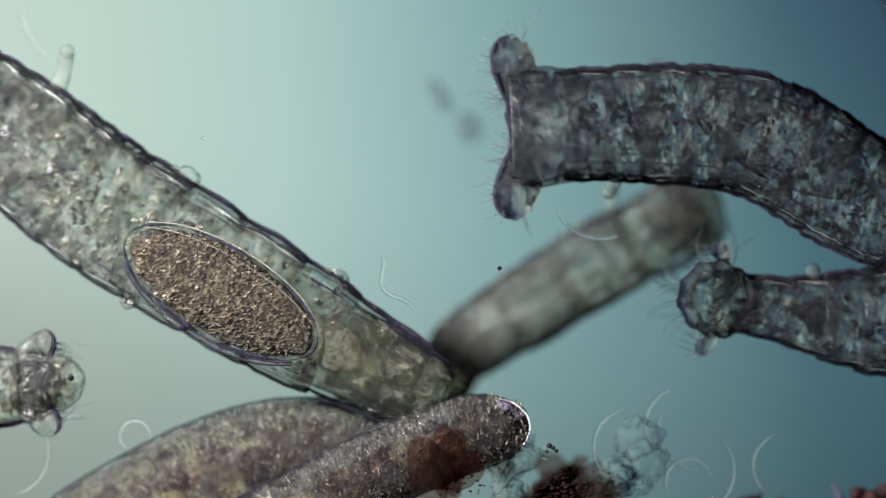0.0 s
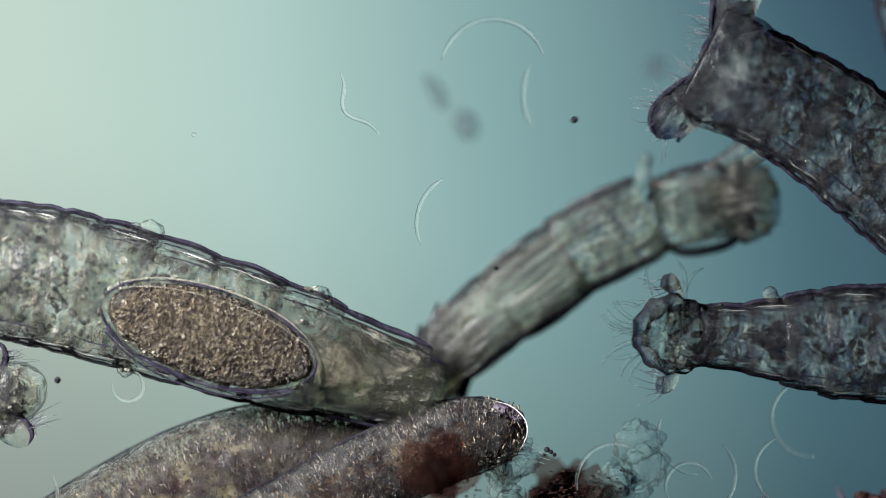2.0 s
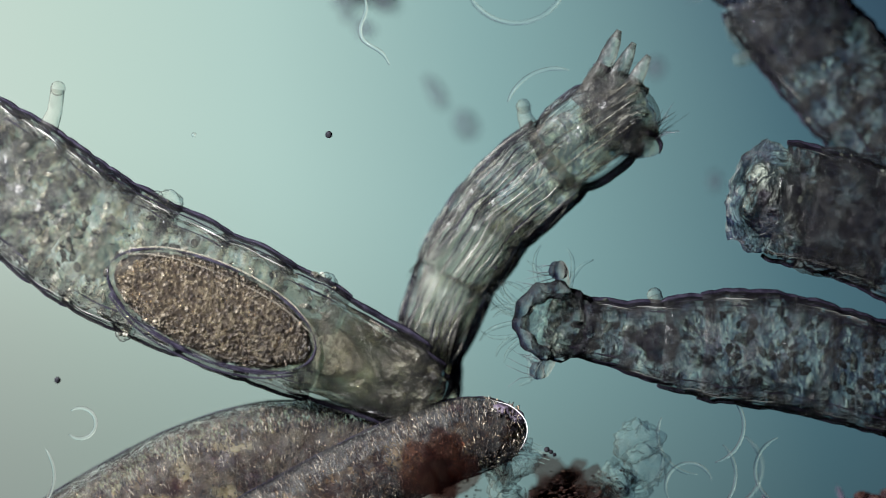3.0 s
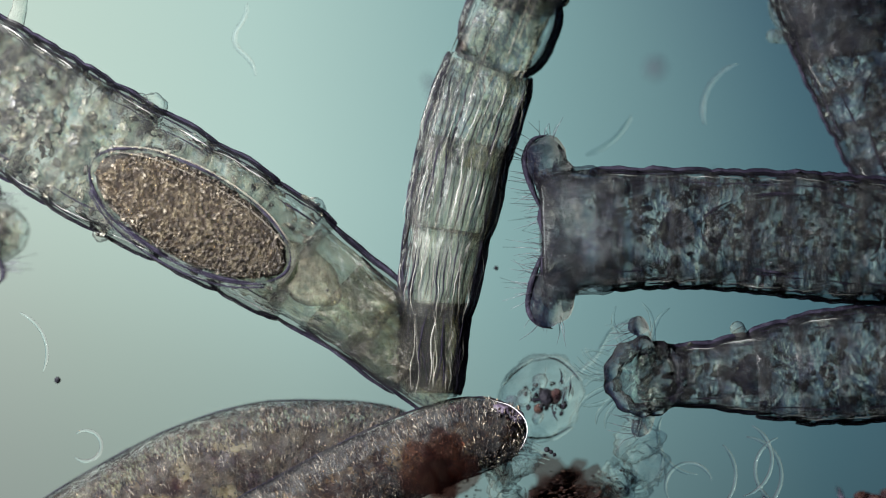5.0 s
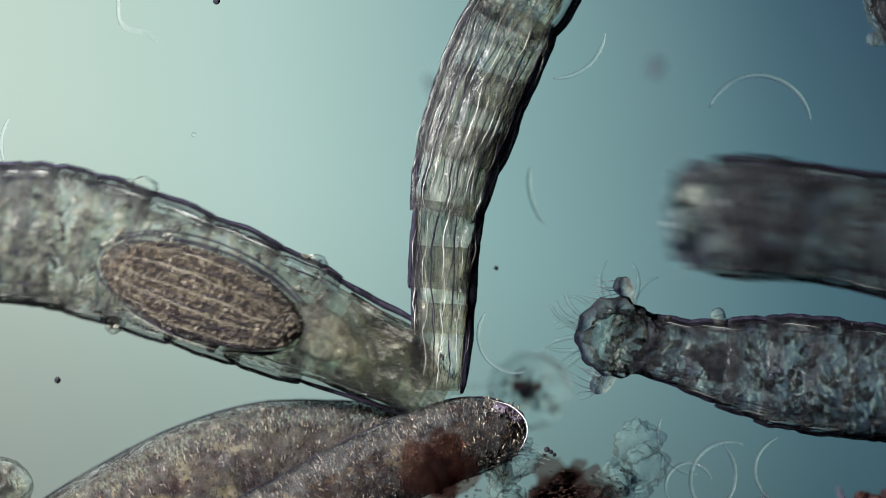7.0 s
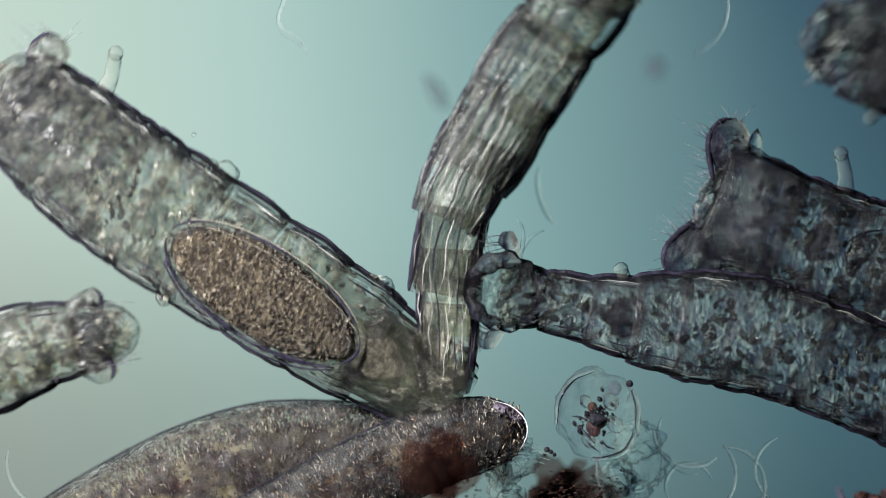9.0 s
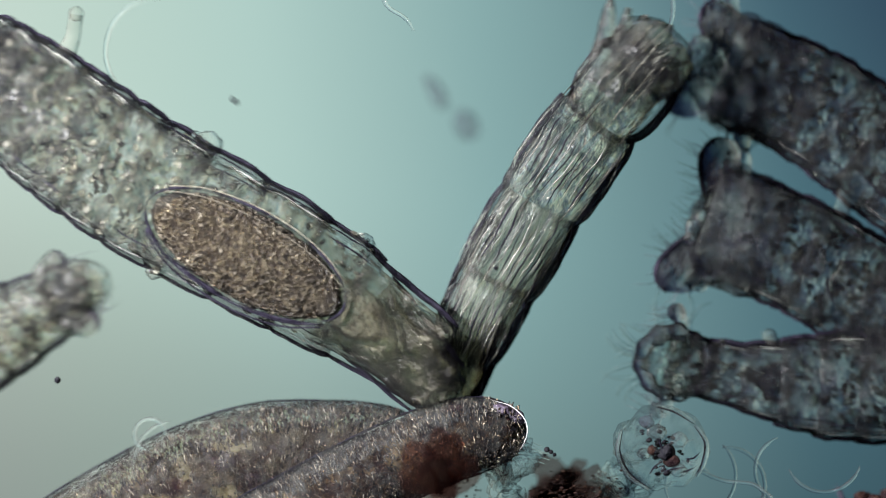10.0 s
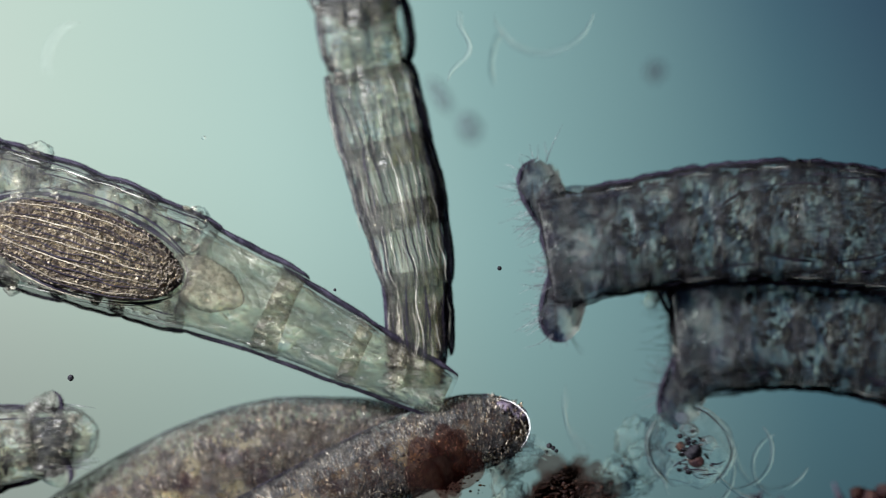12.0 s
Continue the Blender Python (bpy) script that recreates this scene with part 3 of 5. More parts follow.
            # Dark tube paints the shade on the lobe's front.
            if lobe > 0.5:
                arc = [Vector((side * x * lobe, 0.012, z * lobe)) for x, z in ((-0.05, 0.026), (-0.02, 0.034), (0.02, 0.038), (0.05, 0.034), (0.070, 0.016), (0.072, -0.008))]
                mesh_ob("lobe_edge", *tube(curve_points(arc, 20), [0.0062 * math.sin(math.pi * (k + 0.7) / 20.4) for k in range(20)], seed + side, 8, 0.25, 50), M_EDGE, ob, "dark front edge of the lobe")
            self.parts.append((ob, 1.0, side, 0.0, "lobe"))
        if lobe > 1:
            collar = mesh_ob("corona_collar", *barrel(0.072, radii[-1] * 0.0010, 0.120, seed + 36, 0.05, 0.8, pinch=0.1, ridge=0.02), skin, self.empty, "clear flaring collar behind the wheel organ")
            mesh_ob("flesh", *core(0.070, radii[-1] * 0.00088, 0.104, seed + 37, 0.2), M_GREY, collar, "wrinkled flesh under the skin", under="open")
            self.parts.append((collar, 0.945, 0.0, 0.0, "bar"))
            bar = mesh_ob("corona_bar", *ovoid(0.142, 0.045, 0.033, seed + 31, 0.22, 30, 23, 60), M_LOBE, self.empty, "dark bar across the wheel organ", under=M_UNDER)
            tagged(mesh_ob("cilia", *hairs(16, seed + 32, lambda i, g: (Vector((g.uniform(-0.09, 0.09), g.uniform(-0.03, 0.03), 0.022)), Vector((g.uniform(-0.5, 0.5), g.uniform(-0.5, 0.5), 1))), 0.030, 0.0009, 0.8), M_CILIA, bar, "fine beating hairs"), kind="stuff")
            # Dark tube paints the shade on the bar's front.
            edge = [Vector((-0.13 + 0.26 * k / 24, 0.012, 0.031 + 0.004 * math.sin(k * 0.8))) for k in range(25)]
            mesh_ob("bar_edge", *tube(edge, [0.0070 * math.sin(math.pi * (k + 0.7) / 25.4) for k in range(25)], seed, 8, 0.25, 50), M_EDGE, bar, "dark front edge of the bar")
            self.parts.append((bar, 0.99, 1.0, 0.0, "bar"))
        if jaws:
            mastax = mesh_ob("mastax", *ovoid(0.036, 0.03, 0.034, seed + 6, 0.3, 40, 17, 28), M_LOBE, self.empty, "dark round chewing organ")
            self.parts.append((mastax, jaws, 0.0, radii[-3] * 0.45, "ring"))
        if lobe <= 1 and not frill:
            head = mesh_ob("head", *ovoid(radii[-1] * 0.00098, radii[-1] * 0.0008, 0.070, seed + 8, 0.10, 22, rows=19, cols=36), skin, self.empty, under=M_UNDER)

            def inner(g):
                v = Vector((g.gauss(0, 1), g.gauss(0, 1), g.gauss(0, 1))).normalized() * g.uniform(0.2, 0.85)
                return Vector((v.x * radii[-1] * 0.0009, v.y * radii[-1] * 0.00068, v.z * 0.048))
            mesh_ob("flesh", *ovoid(radii[-1] * 0.00084, radii[-1] * 0.00062, 0.058, seed + 9, 0.30, 34, rows=25, cols=44), M_STRIPE if fibre > 1 else (M_GREY if grains is G_GREY else M_PALE), head, "wrinkled flesh under the skin", under="open")
            tagged(mesh_ob("tissue_grain", *grain_cloud(many, seed + 77, inner, big), grains, head, "light and dark grains under the skin"), kind="stuff")
            self.parts.append((head, 0.965, 0.0, 0.0, "ring"))
        elif lobe > 1:
            head = mesh_ob("head", *ovoid(radii[-1] * 0.00090, radii[-1] * 0.0007, 0.066, seed + 8, 0.22, 24, rows=25, cols=44), M_GREY, self.empty, "rounded wrinkled snout", under="open")
            self.parts.append((head, 0.945, 0.0, 0.0, "ring"))
        for k in range(fingers):
            q = -0.01 + 0.034 * k
            w = [(q, 0.01, 0.0), (q + 0.022, 0.012, 0.06), (q + 0.064, 0.012, 0.152 - 0.008 * k)]
            ob = mesh_ob("corona_finger", *tube(curve_points(w, 9), [0.019, 0.019, 0.018, 0.0175, 0.017, 0.016, 0.015, 0.012, 0.005], seed + k, 14, 0.12, 40), M_LOBE_PALE, self.empty, "blunt finger of fused cilia")
            self.parts.append((ob, 0.99, 0.0, 0.0, "bar"))
        if frill:
            loop = [(0.058 * math.cos(a), 0.01 * math.sin(3 * a), 0.062 * math.sin(a)) for a in [2 * math.pi * k / 40 for k in range(41)]]
            disc = mesh_ob("corona_ring", *tube(loop, [0.012 + 0.005 * math.sin(math.pi * k / 40) * (k < 21) + 0.003 * math.sin(k * 1.7) for k in range(41)], seed, 12, 0.12, 40), M_LOBE, self.empty, "dark round ciliated ring at the head")
            mesh_ob("membrane", *ovoid(0.058, 0.02, 0.062, seed + 12, 0.22, 30, rows=27, cols=48), M_DISC, disc, "pale greenish granular skin inside the ring", under="open")

            def petal(i, g):
                a = g.uniform(-0.2, math.pi + 0.2)
                w = Vector((math.cos(a), g.uniform(-0.3, 0.3), math.sin(a)))
                return Vector((w.x * 0.066, w.y * 0.03, w.z * 0.070)), w
            curl = random.Random(seed + 33)
            leaves = []
            for k in range(18):
                p, w = petal(k, curl)
                t, l = Vector((-w.z, curl.uniform(-0.4, 0.4), w.x)) * curl.choice((-1, 1)), curl.uniform(0.032, 0.062)
                bend = curve_points([p, p + w * l * 0.5 + t * l * 0.12, p + w * l * 0.9 + t * l * 0.3, p + w * l * 1.15 + t * l * 0.6], 8)
                leaves.append(tube(bend, [0.0044, 0.0046, 0.0046, 0.0042, 0.0036, 0.0030, 0.0022, 0.0014], k, 7))
            tagged(mesh_ob("cilia", *joined(leaves), M_VEIL, disc, "faint frill of thick curled cilia"), kind="stuff")
            self.parts.append((disc, 0.985, 0.0, 25.0, "ring"))
        if antenna:
            a = antenna
            v = joined([tube([(-a * 0.02, 0, 0), (a * 0.034 * feeler, 0, 0.016 * feeler), (a * 0.068 * feeler, 0, 0.036 * feeler)], [0.021, 0.0135, 0.0125], 0, 14),
                        ovoid(0.014, 0.014, 0.014, 1, 0.05, rows=7, cols=12)])
            v = ([(x + (a * 0.070 * feeler if k >= 42 else 0), y, z + (0.037 * feeler if k >= 42 else 0)) for k, (x, y, z) in enumerate(v[0])], v[1])
            ob = mesh_ob("antenna", *v, M_FOOT, self.empty, "short tube with a blunt tip")
            rr = radii[min(int(antenna_u * n), n - 1)] * 0.93
            self.parts.append((ob, antenna_u, a * rr / 1000, 0.0, "antenna"))

    def at(self, t, dz, opening, *xy):
        """The body's line at t: height over the plane in focus (one number, or foot and head), how far the head's lobes are spread, landmarks."""
        d0, d1 = dz if isinstance(dz, tuple) else (dz, dz)
        n = len(xy) // 2
        pts = [P(xy[2 * i], xy[2 * i + 1], d0 + (d1 - d0) * i / (n - 1)) for i in range(n)]
        if self.reach:
            pts = self.stretched(pts)
        self.keys.append((t, opening, pts))
        return self

    def stretched(self, pts):
        """The same line with its tail drawn straight on to the body's full length, at even steps."""
        fine = [self.frame_at(pts, k / 60)[0] for k in range(61)]
        size = sum((b - a).length for a, b in zip(fine, fine[1:]))
        if size < self.reach:
            fine.insert(0, fine[0] + (fine[0] - fine[3]).normalized() * (self.reach - size))
        steps = [0.0]
        for a, b in zip(fine, fine[1:]):
            steps.append(steps[-1] + (b - a).length)
        out = []
        for k in range(len(pts)):
            s = steps[-1] * k / (len(pts) - 1)
            i = max(j for j in range(len(fine) - 1) if steps[j] <= s + 1e-9)
            out.append(fine[i].lerp(fine[i + 1], min(1.0, (s - steps[i]) / (steps[i + 1] - steps[i]))))
        return out

    def frame_at(self, pts, u):
        c = [2 * pts[0] - pts[1]] + pts + [2 * pts[-1] - pts[-2]]
        x = max(0.0, min(u, 0.9999)) * (len(pts) - 1)
        k = int(x)
        p = catmull(c[k], c[k + 1], c[k + 2], c[k + 3], x - k)
        q = catmull(c[k], c[k + 1], c[k + 2], c[k + 3], x - k + 0.05)
        z = (q - p).normalized()
        y = (Vector((0, 0, 1)) - z * z.z).normalized()
        return p, y.cross(z), y, z

    def rolled(self, t):
        """How far the body has rolled about its own line at t."""
        a = 0.0
        for t0, t1 in self.rolls:
            a += math.pi * max(0.0, min(1.0, (t - t0) / (t1 - t0)))
        return a

    def between(self, t):
        """The body's key at t, made from its neighbours."""
        for (ta, oa, pa), (tb, ob, pb) in zip(self.keys, self.keys[1:]):
            if ta <= t <= tb:
                f = (t - ta) / (tb - ta)
                return t, oa + (ob - oa) * f, [p.lerp(q, f) for p, q in zip(pa, pb)]

    def move(self):
        base = self.keys[0][2][0].copy()
        self.empty.location = base
        for ob, u, side, lift, kind in self.parts:
            rows = []
            keys = self.keys
            if kind == "organ":
                more = [self.between(t0 + (t1 - t0) * f) for t0, t1 in self.rolls for f in (0.3, 0.65)]
                keys = sorted(keys + more, key=lambda k: k[0])
            for t, opening, pts in keys:
                p, x, y, z = self.frame_at(pts, u)
                turn = Matrix((x, y, z)).transposed()
                if kind == "lobe":
                    p = p + x * side * (0.018 + 0.070 * opening) + z * (-0.10 + 0.10 * opening)
                    turn = turn @ Matrix.Rotation(-side * (1.25 - 1.0 * opening), 3, "Y")
                elif kind == "bar":
                    p = p - z * 0.15 * (1 - opening)
                    if side:
                        turn = turn @ Matrix.Rotation(1.9 * max(0.0, 0.75 - opening), 3, "Y")
                elif kind == "organ":
                    p = p + x * side + y * lift / 1000
                    turn = turn @ Matrix.Rotation(self.rolled(t), 3, "Z")
                elif kind == "foot":
                    p = p + z * side
                elif kind == "knob":
                    p = p + x * side
                elif kind == "antenna":
                    under = 1.6 if any(a <= t <= b for a, b in self.turned) else 0.0
                    roll = Matrix.Rotation(-under if side > 0 else under, 3, "Z")
                    p = p + turn @ roll @ Vector((side, 0, 0))
                    turn = turn @ roll
                else:
                    p = p + y * lift / 1000
                rows.append((t, Matrix.LocRotScale(p - base, turn.to_quaternion(), None)))
            if rows[0][0] > 0:
                rows.insert(0, (0.0, rows[0][1]))
            if rows[-1][0] < 12:
                rows.append((12.0, rows[-1][1]))
            walk(ob, rows)


pale = Rotifer("pale translucent rotifer, brown oval stomach, foot on a brown ciliate",
               [40, 58, 76, 112, 120, 125, 126, 126, 125, 123, 119, 113, 104, 92], [98, 98, 98, 66, 66, 64, 56, 42, 36, 36, 36, 36, 36, 36],
               C_PALE, G_PALE, antenna=-1, antenna_u=0.77, foot=3, bowel=(0.235, 46, 80), stomach=(0.362, 76, 185, M_STOMACH), seed=1, turned=((9.4, 9.6),), rolls=((5.05, 5.45), (7.2, 8.7), (11.05, 11.45)), many=300, big=0.0085,
               knobs=((0.455, -122, 26), (0.475, -116, 18), (0.44, 118, 20), (0.265, -104, 22)),
               vacuoles=((8, -40, 72, 0, 34), (9, 10, 80, 10, 30), (9, -62, 55, -20, 26), (10, 45, 62, 0, 28), (10, -30, 74, 20, 24), (11, 20, 70, 5, 26), (6, -88, 45, 0, 22), (5, -92, 42, 0, 20), (7, -85, 48, 10, 24)))
striped = Rotifer("slim grey rotifer with lengthwise folds, standing on its foot",
                  [42, 46, 50, 84, 76, 88, 84], [78, 78, 78, 80, 84, 92, 92],
                  C_PALE, G_PALE, antenna=1, antenna_u=0.80, seed=40, foot=3, ridge=0.05, turned=((4.0, 10.1), (11.5, 12.0)), feeler=0.45, lobe=0.75, fingers=3, many=70, big=0.0125, fibre=40.0)
upper = Rotifer("dark grey granular rotifer reaching in with open ciliated head",
                [96, 102, 106, 110, 113, 113, 111, 109, 107, 104, 100, 98], [46] * 12, C_GREY, G_GREY, lobe=1.15, seed=80, fold=0.01, antenna=1, antenna_u=0.8, feeler=0.4, jaws=0.74, stomach=(0.45, 66, 165, M_STOMACH_GREY), reach=840)
middle = Rotifer("dark grey rotifer with a wide two-lobed ciliated wheel",
                 [104, 106, 108, 112, 113, 111, 108, 105, 104, 105, 108, 110], [43] * 12, C_GREY, G_GREY, antenna=-1, antenna_u=0.70, lobe=1.2, seed=120, fold=0.008, jaws=0.73, stomach=(0.48, 66, 150, M_STOMACH_GREY), reach=790, turned=((0, 8.0), (10.3, 12)))
lower = Rotifer("dark grey rotifer with a frilled pale ciliated head",
                [88, 91, 95, 97, 99, 101, 103, 101, 90, 66, 52, 54], [47] * 12, C_GREY, G_GREY, antenna=-1, antenna_u=0.77, lobe=0.42, seed=160, fold=0.008, feeler=0.3, frill=True, jaws=0.76, reach=840)
side = Rotifer("pale wrinkled rotifer with a glossy rounded head",
               [84, 88, 92, 94, 95, 93, 86, 74, 56], [36] * 9, C_PALE, G_PALE, antenna=1, antenna_u=0.63, lobe=0.8, reach=560, seed=200, turned=((0, 8.0), (10.3, 12)))
far = Rotifer("dark blurred rotifer passing deep behind the others",
              [80, 84, 86, 88, 88, 86, 84, 80], [43] * 8, C_GREY, G_GREY, lobe=0.9, seed=240, many=70)


# ---------------------------------------------------------------- brown ciliates and detritus
def ciliate(name_label, material, ctrl, radii, seed, fringe, rods, meals):
    """A long brown body, blunt at its tip, with a fringe of short hairs."""
    thing = tagged(new("ciliate"), name_label, "ciliate")
    base = P(*ctrl[0])
    thing.location = base
    pts = curve_points([P(*c) for c in ctrl], 46)
    n = len(radii)
    rr = []
    for i in range(46):
        u = i / 45 * (n - 1)
        k = min(int(u), n - 2)
        rr.append((radii[k] + (radii[k + 1] - radii[k]) * (u - k)) / 1000)
    for i in range(46):  # blunt round tip
        d = (45 - i) / 6
        if d < 1:
            rr[i] *= math.sqrt(max(0.03, 1 - (1 - d) ** 2))
    v, f = tube([p - base for p in pts], rr, seed, 44, 0.025, 25, 0.8)
    body = mesh_ob("body", v, f, material, thing)
    v, f = tube([p - base for p in pts], [r * 1.035 + 0.002 for r in rr], seed, 44, 0.01, 25, 0.8)
    mesh_ob("pellicle", v, f, M_CUTICLE, body, "clear outer skin")

    for way in (-1, 1):
        line = []
        for i in range(1, 45):
            t = (pts[i + 1] - pts[i - 1]).normalized()
            line.append(pts[i] - base + t.cross(Vector((0, 0, 1))).normalized() * way * (rr[i] * 1.03 + 0.001))
        mesh_ob("edge", *tube(line, [0.0020] * 44, seed + way, 6, 0.3, 60), M_EDGE, body, "dark edge of the skin")
    v, f = tube([p - base for p in pts], [r * 0.62 for r in rr], seed, 30, 0.06, 25, 0.8)
    mesh_ob("plasm", v, f, M_OLIVE, body, "olive clouded inside")
    rng = random.Random(seed + 2)
    for k in range(meals):
        i, x = rng.randint(2, 43), rng.uniform(-0.75, 0.75)
        t = (pts[i + 1] - pts[i - 1]).normalized()
        s = t.cross(Vector((0, 0, 1))).normalized()
        q = rng.uniform(0.010, 0.024)
        ob = mesh_ob("food_vacuole", *ovoid(q * rng.uniform(0.8, 1.5), q, q * 0.6, k, 0.3, 30, 11, 18), M_MEAL if k % 3 else M_MEAL_B, body, "dark brown blurred food ball")
        ob.location = pts[i] - base + (s * x + Vector((0, 0, 0.8)) * 0.82 * math.sqrt(1 - x * x)) * rr[i] * 0.80

    def stand(i, g):
        k = g.randint(1, 43)
        a = g.choice((g.uniform(0.15, 1.1), math.pi - g.uniform(0.15, 1.1), g.uniform(0.3, 2.8)))
        t = (pts[k + 1] - pts[k - 1]).normalized()
        s = t.cross(Vector((0, 0, 1))).normalized()
        w = s * math.cos(a) + Vector((0, 0, 0.8)) * math.sin(a)
        around = Vector((0, 0, 0.8)) * math.cos(a) - s * math.sin(a)
        return pts[k] + t * g.uniform(-0.015, 0.015) - base + w * rr[k] * 0.985, around + w * 0.25 + t * g.uniform(-0.5, 0.5)
    tagged(mesh_ob("surface_grain", *hairs(rods * 2 // 3, seed + 7, stand, 0.0052, 0.0018, 1.2), G_BROWN, body, "fine dark and golden grains in the skin"), kind="stuff")

    tagged(mesh_ob("rod", *hairs(rods * 2 // 5, seed + 9, stand, 0.0115, 0.0013, 0.35), G_ROD, body, "pale and dark rods standing in the skin"), kind="stuff")

    def root(i, g):
        k, a = g.randint(1, 44), g.choice((g.uniform(0.1, 0.9), math.pi - g.uniform(0.1, 0.9)))
        t = (pts[k + 1] - pts[k - 1]).normalized()
        s = t.cross(Vector((0, 0, 1))).normalized()
        w = s * math.cos(a) + Vector((0, 0, 0.8)) * math.sin(a)
        around = Vector((0, 0, 0.8)) * math.cos(a) - s * math.sin(a)
        return pts[k] + t * g.uniform(-0.01, 0.01) - base + w * rr[k], around if a < 1.57 else -around
    hair = mesh_ob("cilia", *hairs(fringe, seed, root, 0.016, 0.0010, 0.15), M_CILIA, body, "short dense hairs")
    tagged(hair, kind="stuff")
    return thing


ciliate("broad brown granular ciliate lying under the rotifers' feet", M_BROWN,
        [(-60, 1120, -150), (200, 945, -150), (420, 835, -150), (600, 800, -150), (770, 790, -150)], [104, 118, 116, 106, 86, 58], 3, 1200, 9000, 170)
ciliate("slender russet ciliate with a rounded violet-rimmed tip", M_BROWN_B,
        [(240, 1060, -60), (480, 930, -60), (660, 838, -60), (800, 780, -60), (932, 757, -60)], [66, 68, 70, 72, 68, 50], 5, 1600, 5600, 80)


def clump(label, material, px, py, dz, rx, ry, rz, seed, count=9, name="detritus", low=0.12, high=0.3, rough=0.3):
    """A heap of irregular flakes."""
    rng = random.Random(seed)
    thing = tagged(new(name), label, "detritus")
    thing.location = P(px, py, dz)
    for _ in range(count):
        c = Vector((rng.gauss(0, 0.5) * rx, rng.gauss(0, 0.5) * ry, rng.uniform(-1, 1) * rz))
        k = rng.uniform(low, high)
        ob = mesh_ob("flake", *ovoid(rx * k * rng.uniform(0.6, 1.6), ry * k, rz * k * 1.4, rng.random() * 50, rough, 45, 21, 34), material, thing)
        ob.location = c
        ob.rotation_euler = (rng.uniform(0, 3), rng.uniform(0, 3), rng.uniform(0, 3))
    return thing


def silt(label, px, py, dz, rx, ry, rz, seed, count, big):
    """A soft heap of fine dark grains."""
    def spot(g):
        return Vector((g.gauss(0, 0.4) * rx, g.gauss(0, 0.4) * ry, g.gauss(0, 0.5) * rz))
    ob = mesh_ob("detritus", *grain_cloud(count, seed, spot, big), G_RUST)
    ob.location = P(px, py, dz)
    tagged(ob, label, "detritus", kind="stuff")


silt("dark rusty film of detritus on the slender ciliate", 775, 835, 60, 0.075, 0.05, 0.02, 11, 700, 0.0034)
silt("dark red-brown heap of silt with black specks", 1010, 890, -30, 0.09, 0.06, 0.03, 12, 500, 0.0040)
def film(label, px, py, dz, rx, ry, seed, count):
    """Thin soft sheets of rusty slime lying over one another."""
    rng = random.Random(seed)
    thing = tagged(new("detritus"), label, "detritus")
    thing.location = P(px, py, dz)
    for k in range(count):
        q = rng.uniform(0.35, 1.0)
        ob = mesh_ob("sheet", *ovoid(rx * q, ry * q * rng.uniform(0.7, 1.2), 0.006, rng.random() * 50, 0.3, 22, 13, 48), M_RUST, thing)
        ob.location = (rng.gauss(0, 0.25) * rx, rng.gauss(0, 0.25) * ry, k * 0.009)
        ob.rotation_euler = (0, 0, rng.uniform(0, 3))


film("dark red-brown slime under the silt", 1015, 905, -200, 0.10, 0.075, 21, 3)
film("rusty film of slime over the slender ciliate", 772, 838, 110, 0.066, 0.036, 22, 8)
def tip_highlight():
    """A pale tube painting the halo of light round the slender ciliate's tip."""
    pts = curve_points([P(868, 708, -30), P(904, 719, -25), P(929, 743, -25), P(932, 772, -25), P(916, 804, -30)], 26)
    owner = [ob for ob in scene.objects if ob.name.startswith("ciliate")][-1]
    mesh_ob("rim", *tube([p - owner.location for p in pts], [0.0010 * math.sin(math.pi * (k + 0.6) / 26.2) for k in range(26)], 3, 8, 0.2, 50), M_RIM, owner, "bright clear rim at the tip")


tip_highlight()
clump("dark red-brown lumpy detritus beside the ciliate's tip", M_RUST, 1005, 888, -300, 0.085, 0.060, 0.03, 41, 26, low=0.22, high=0.5, rough=0.5)
clump("violet-brown blurred lumps low in the water", M_MEAL_B, 1330, 915, -260, 0.22, 0.040, 0.03, 42, 14, low=0.10, high=0.22, rough=0.5)
clump("brown blurred lumps low in the water", M_MEAL, 1540, 890, -200, 0.05, 0.050, 0.03, 43, 7, low=0.2, high=0.4, rough=0.5)
clump("clear crumpled membrane beside the brown clump", M_VEIL, 875, 855, -70, 0.055, 0.05, 0.04, 13, 7, low=0.35, high=0.7, rough=0.55)
clump("pale folded membrane lying on the slide", M_VEIL, 1105, 845, -90, 0.065, 0.05, 0.04, 14, 7, low=0.35, high=0.7, rough=0.55)


# ---------------------------------------------------------------- small things in the water
def thread(bend, length, radius, label="thin pale curved thread swimming in the water", wave=0.0, name="thread"):
    """A curved filament in its own plane, bent by so many radians over its length."""
    pts, p, n = [], Vector((0, 0, 0)), 30
    for i in range(n):
        u = i / (n - 1) - 0.5
        a = bend * u + wave * math.sin(u * 9)
        p = p + Vector((math.cos(a), math.sin(a), 0.06 * math.sin(u * 7))) * length / n
        pts.append(p.copy())
    mid = sum(pts, Vector()) / n
    ob = mesh_ob(name, *tube([q - mid for q in pts], [radius * min(1, 0.35 + 4 * min(i, n - 1 - i) / n) for i in range(n)], 0, 9), M_THREAD)
    return tagged(ob, label, "thread", group="threads in the water")


def drift(ob, dz, *rows):
    """Rows of t, px, py, turn in degrees and, where it sinks, a height of its own; before the first and after the last it rests there."""
    out = [(r[0], pose(*P(r[1], r[2], r[4] if len(r) > 4 else dz), 0, 0, r[3])) for r in rows]
    if out[0][0] > 0:
        out.insert(0, (0.0, out[0][1]))
    if out[-1][0] < 12:
        out.append((12.0, out[-1][1]))
    walk(ob, out)


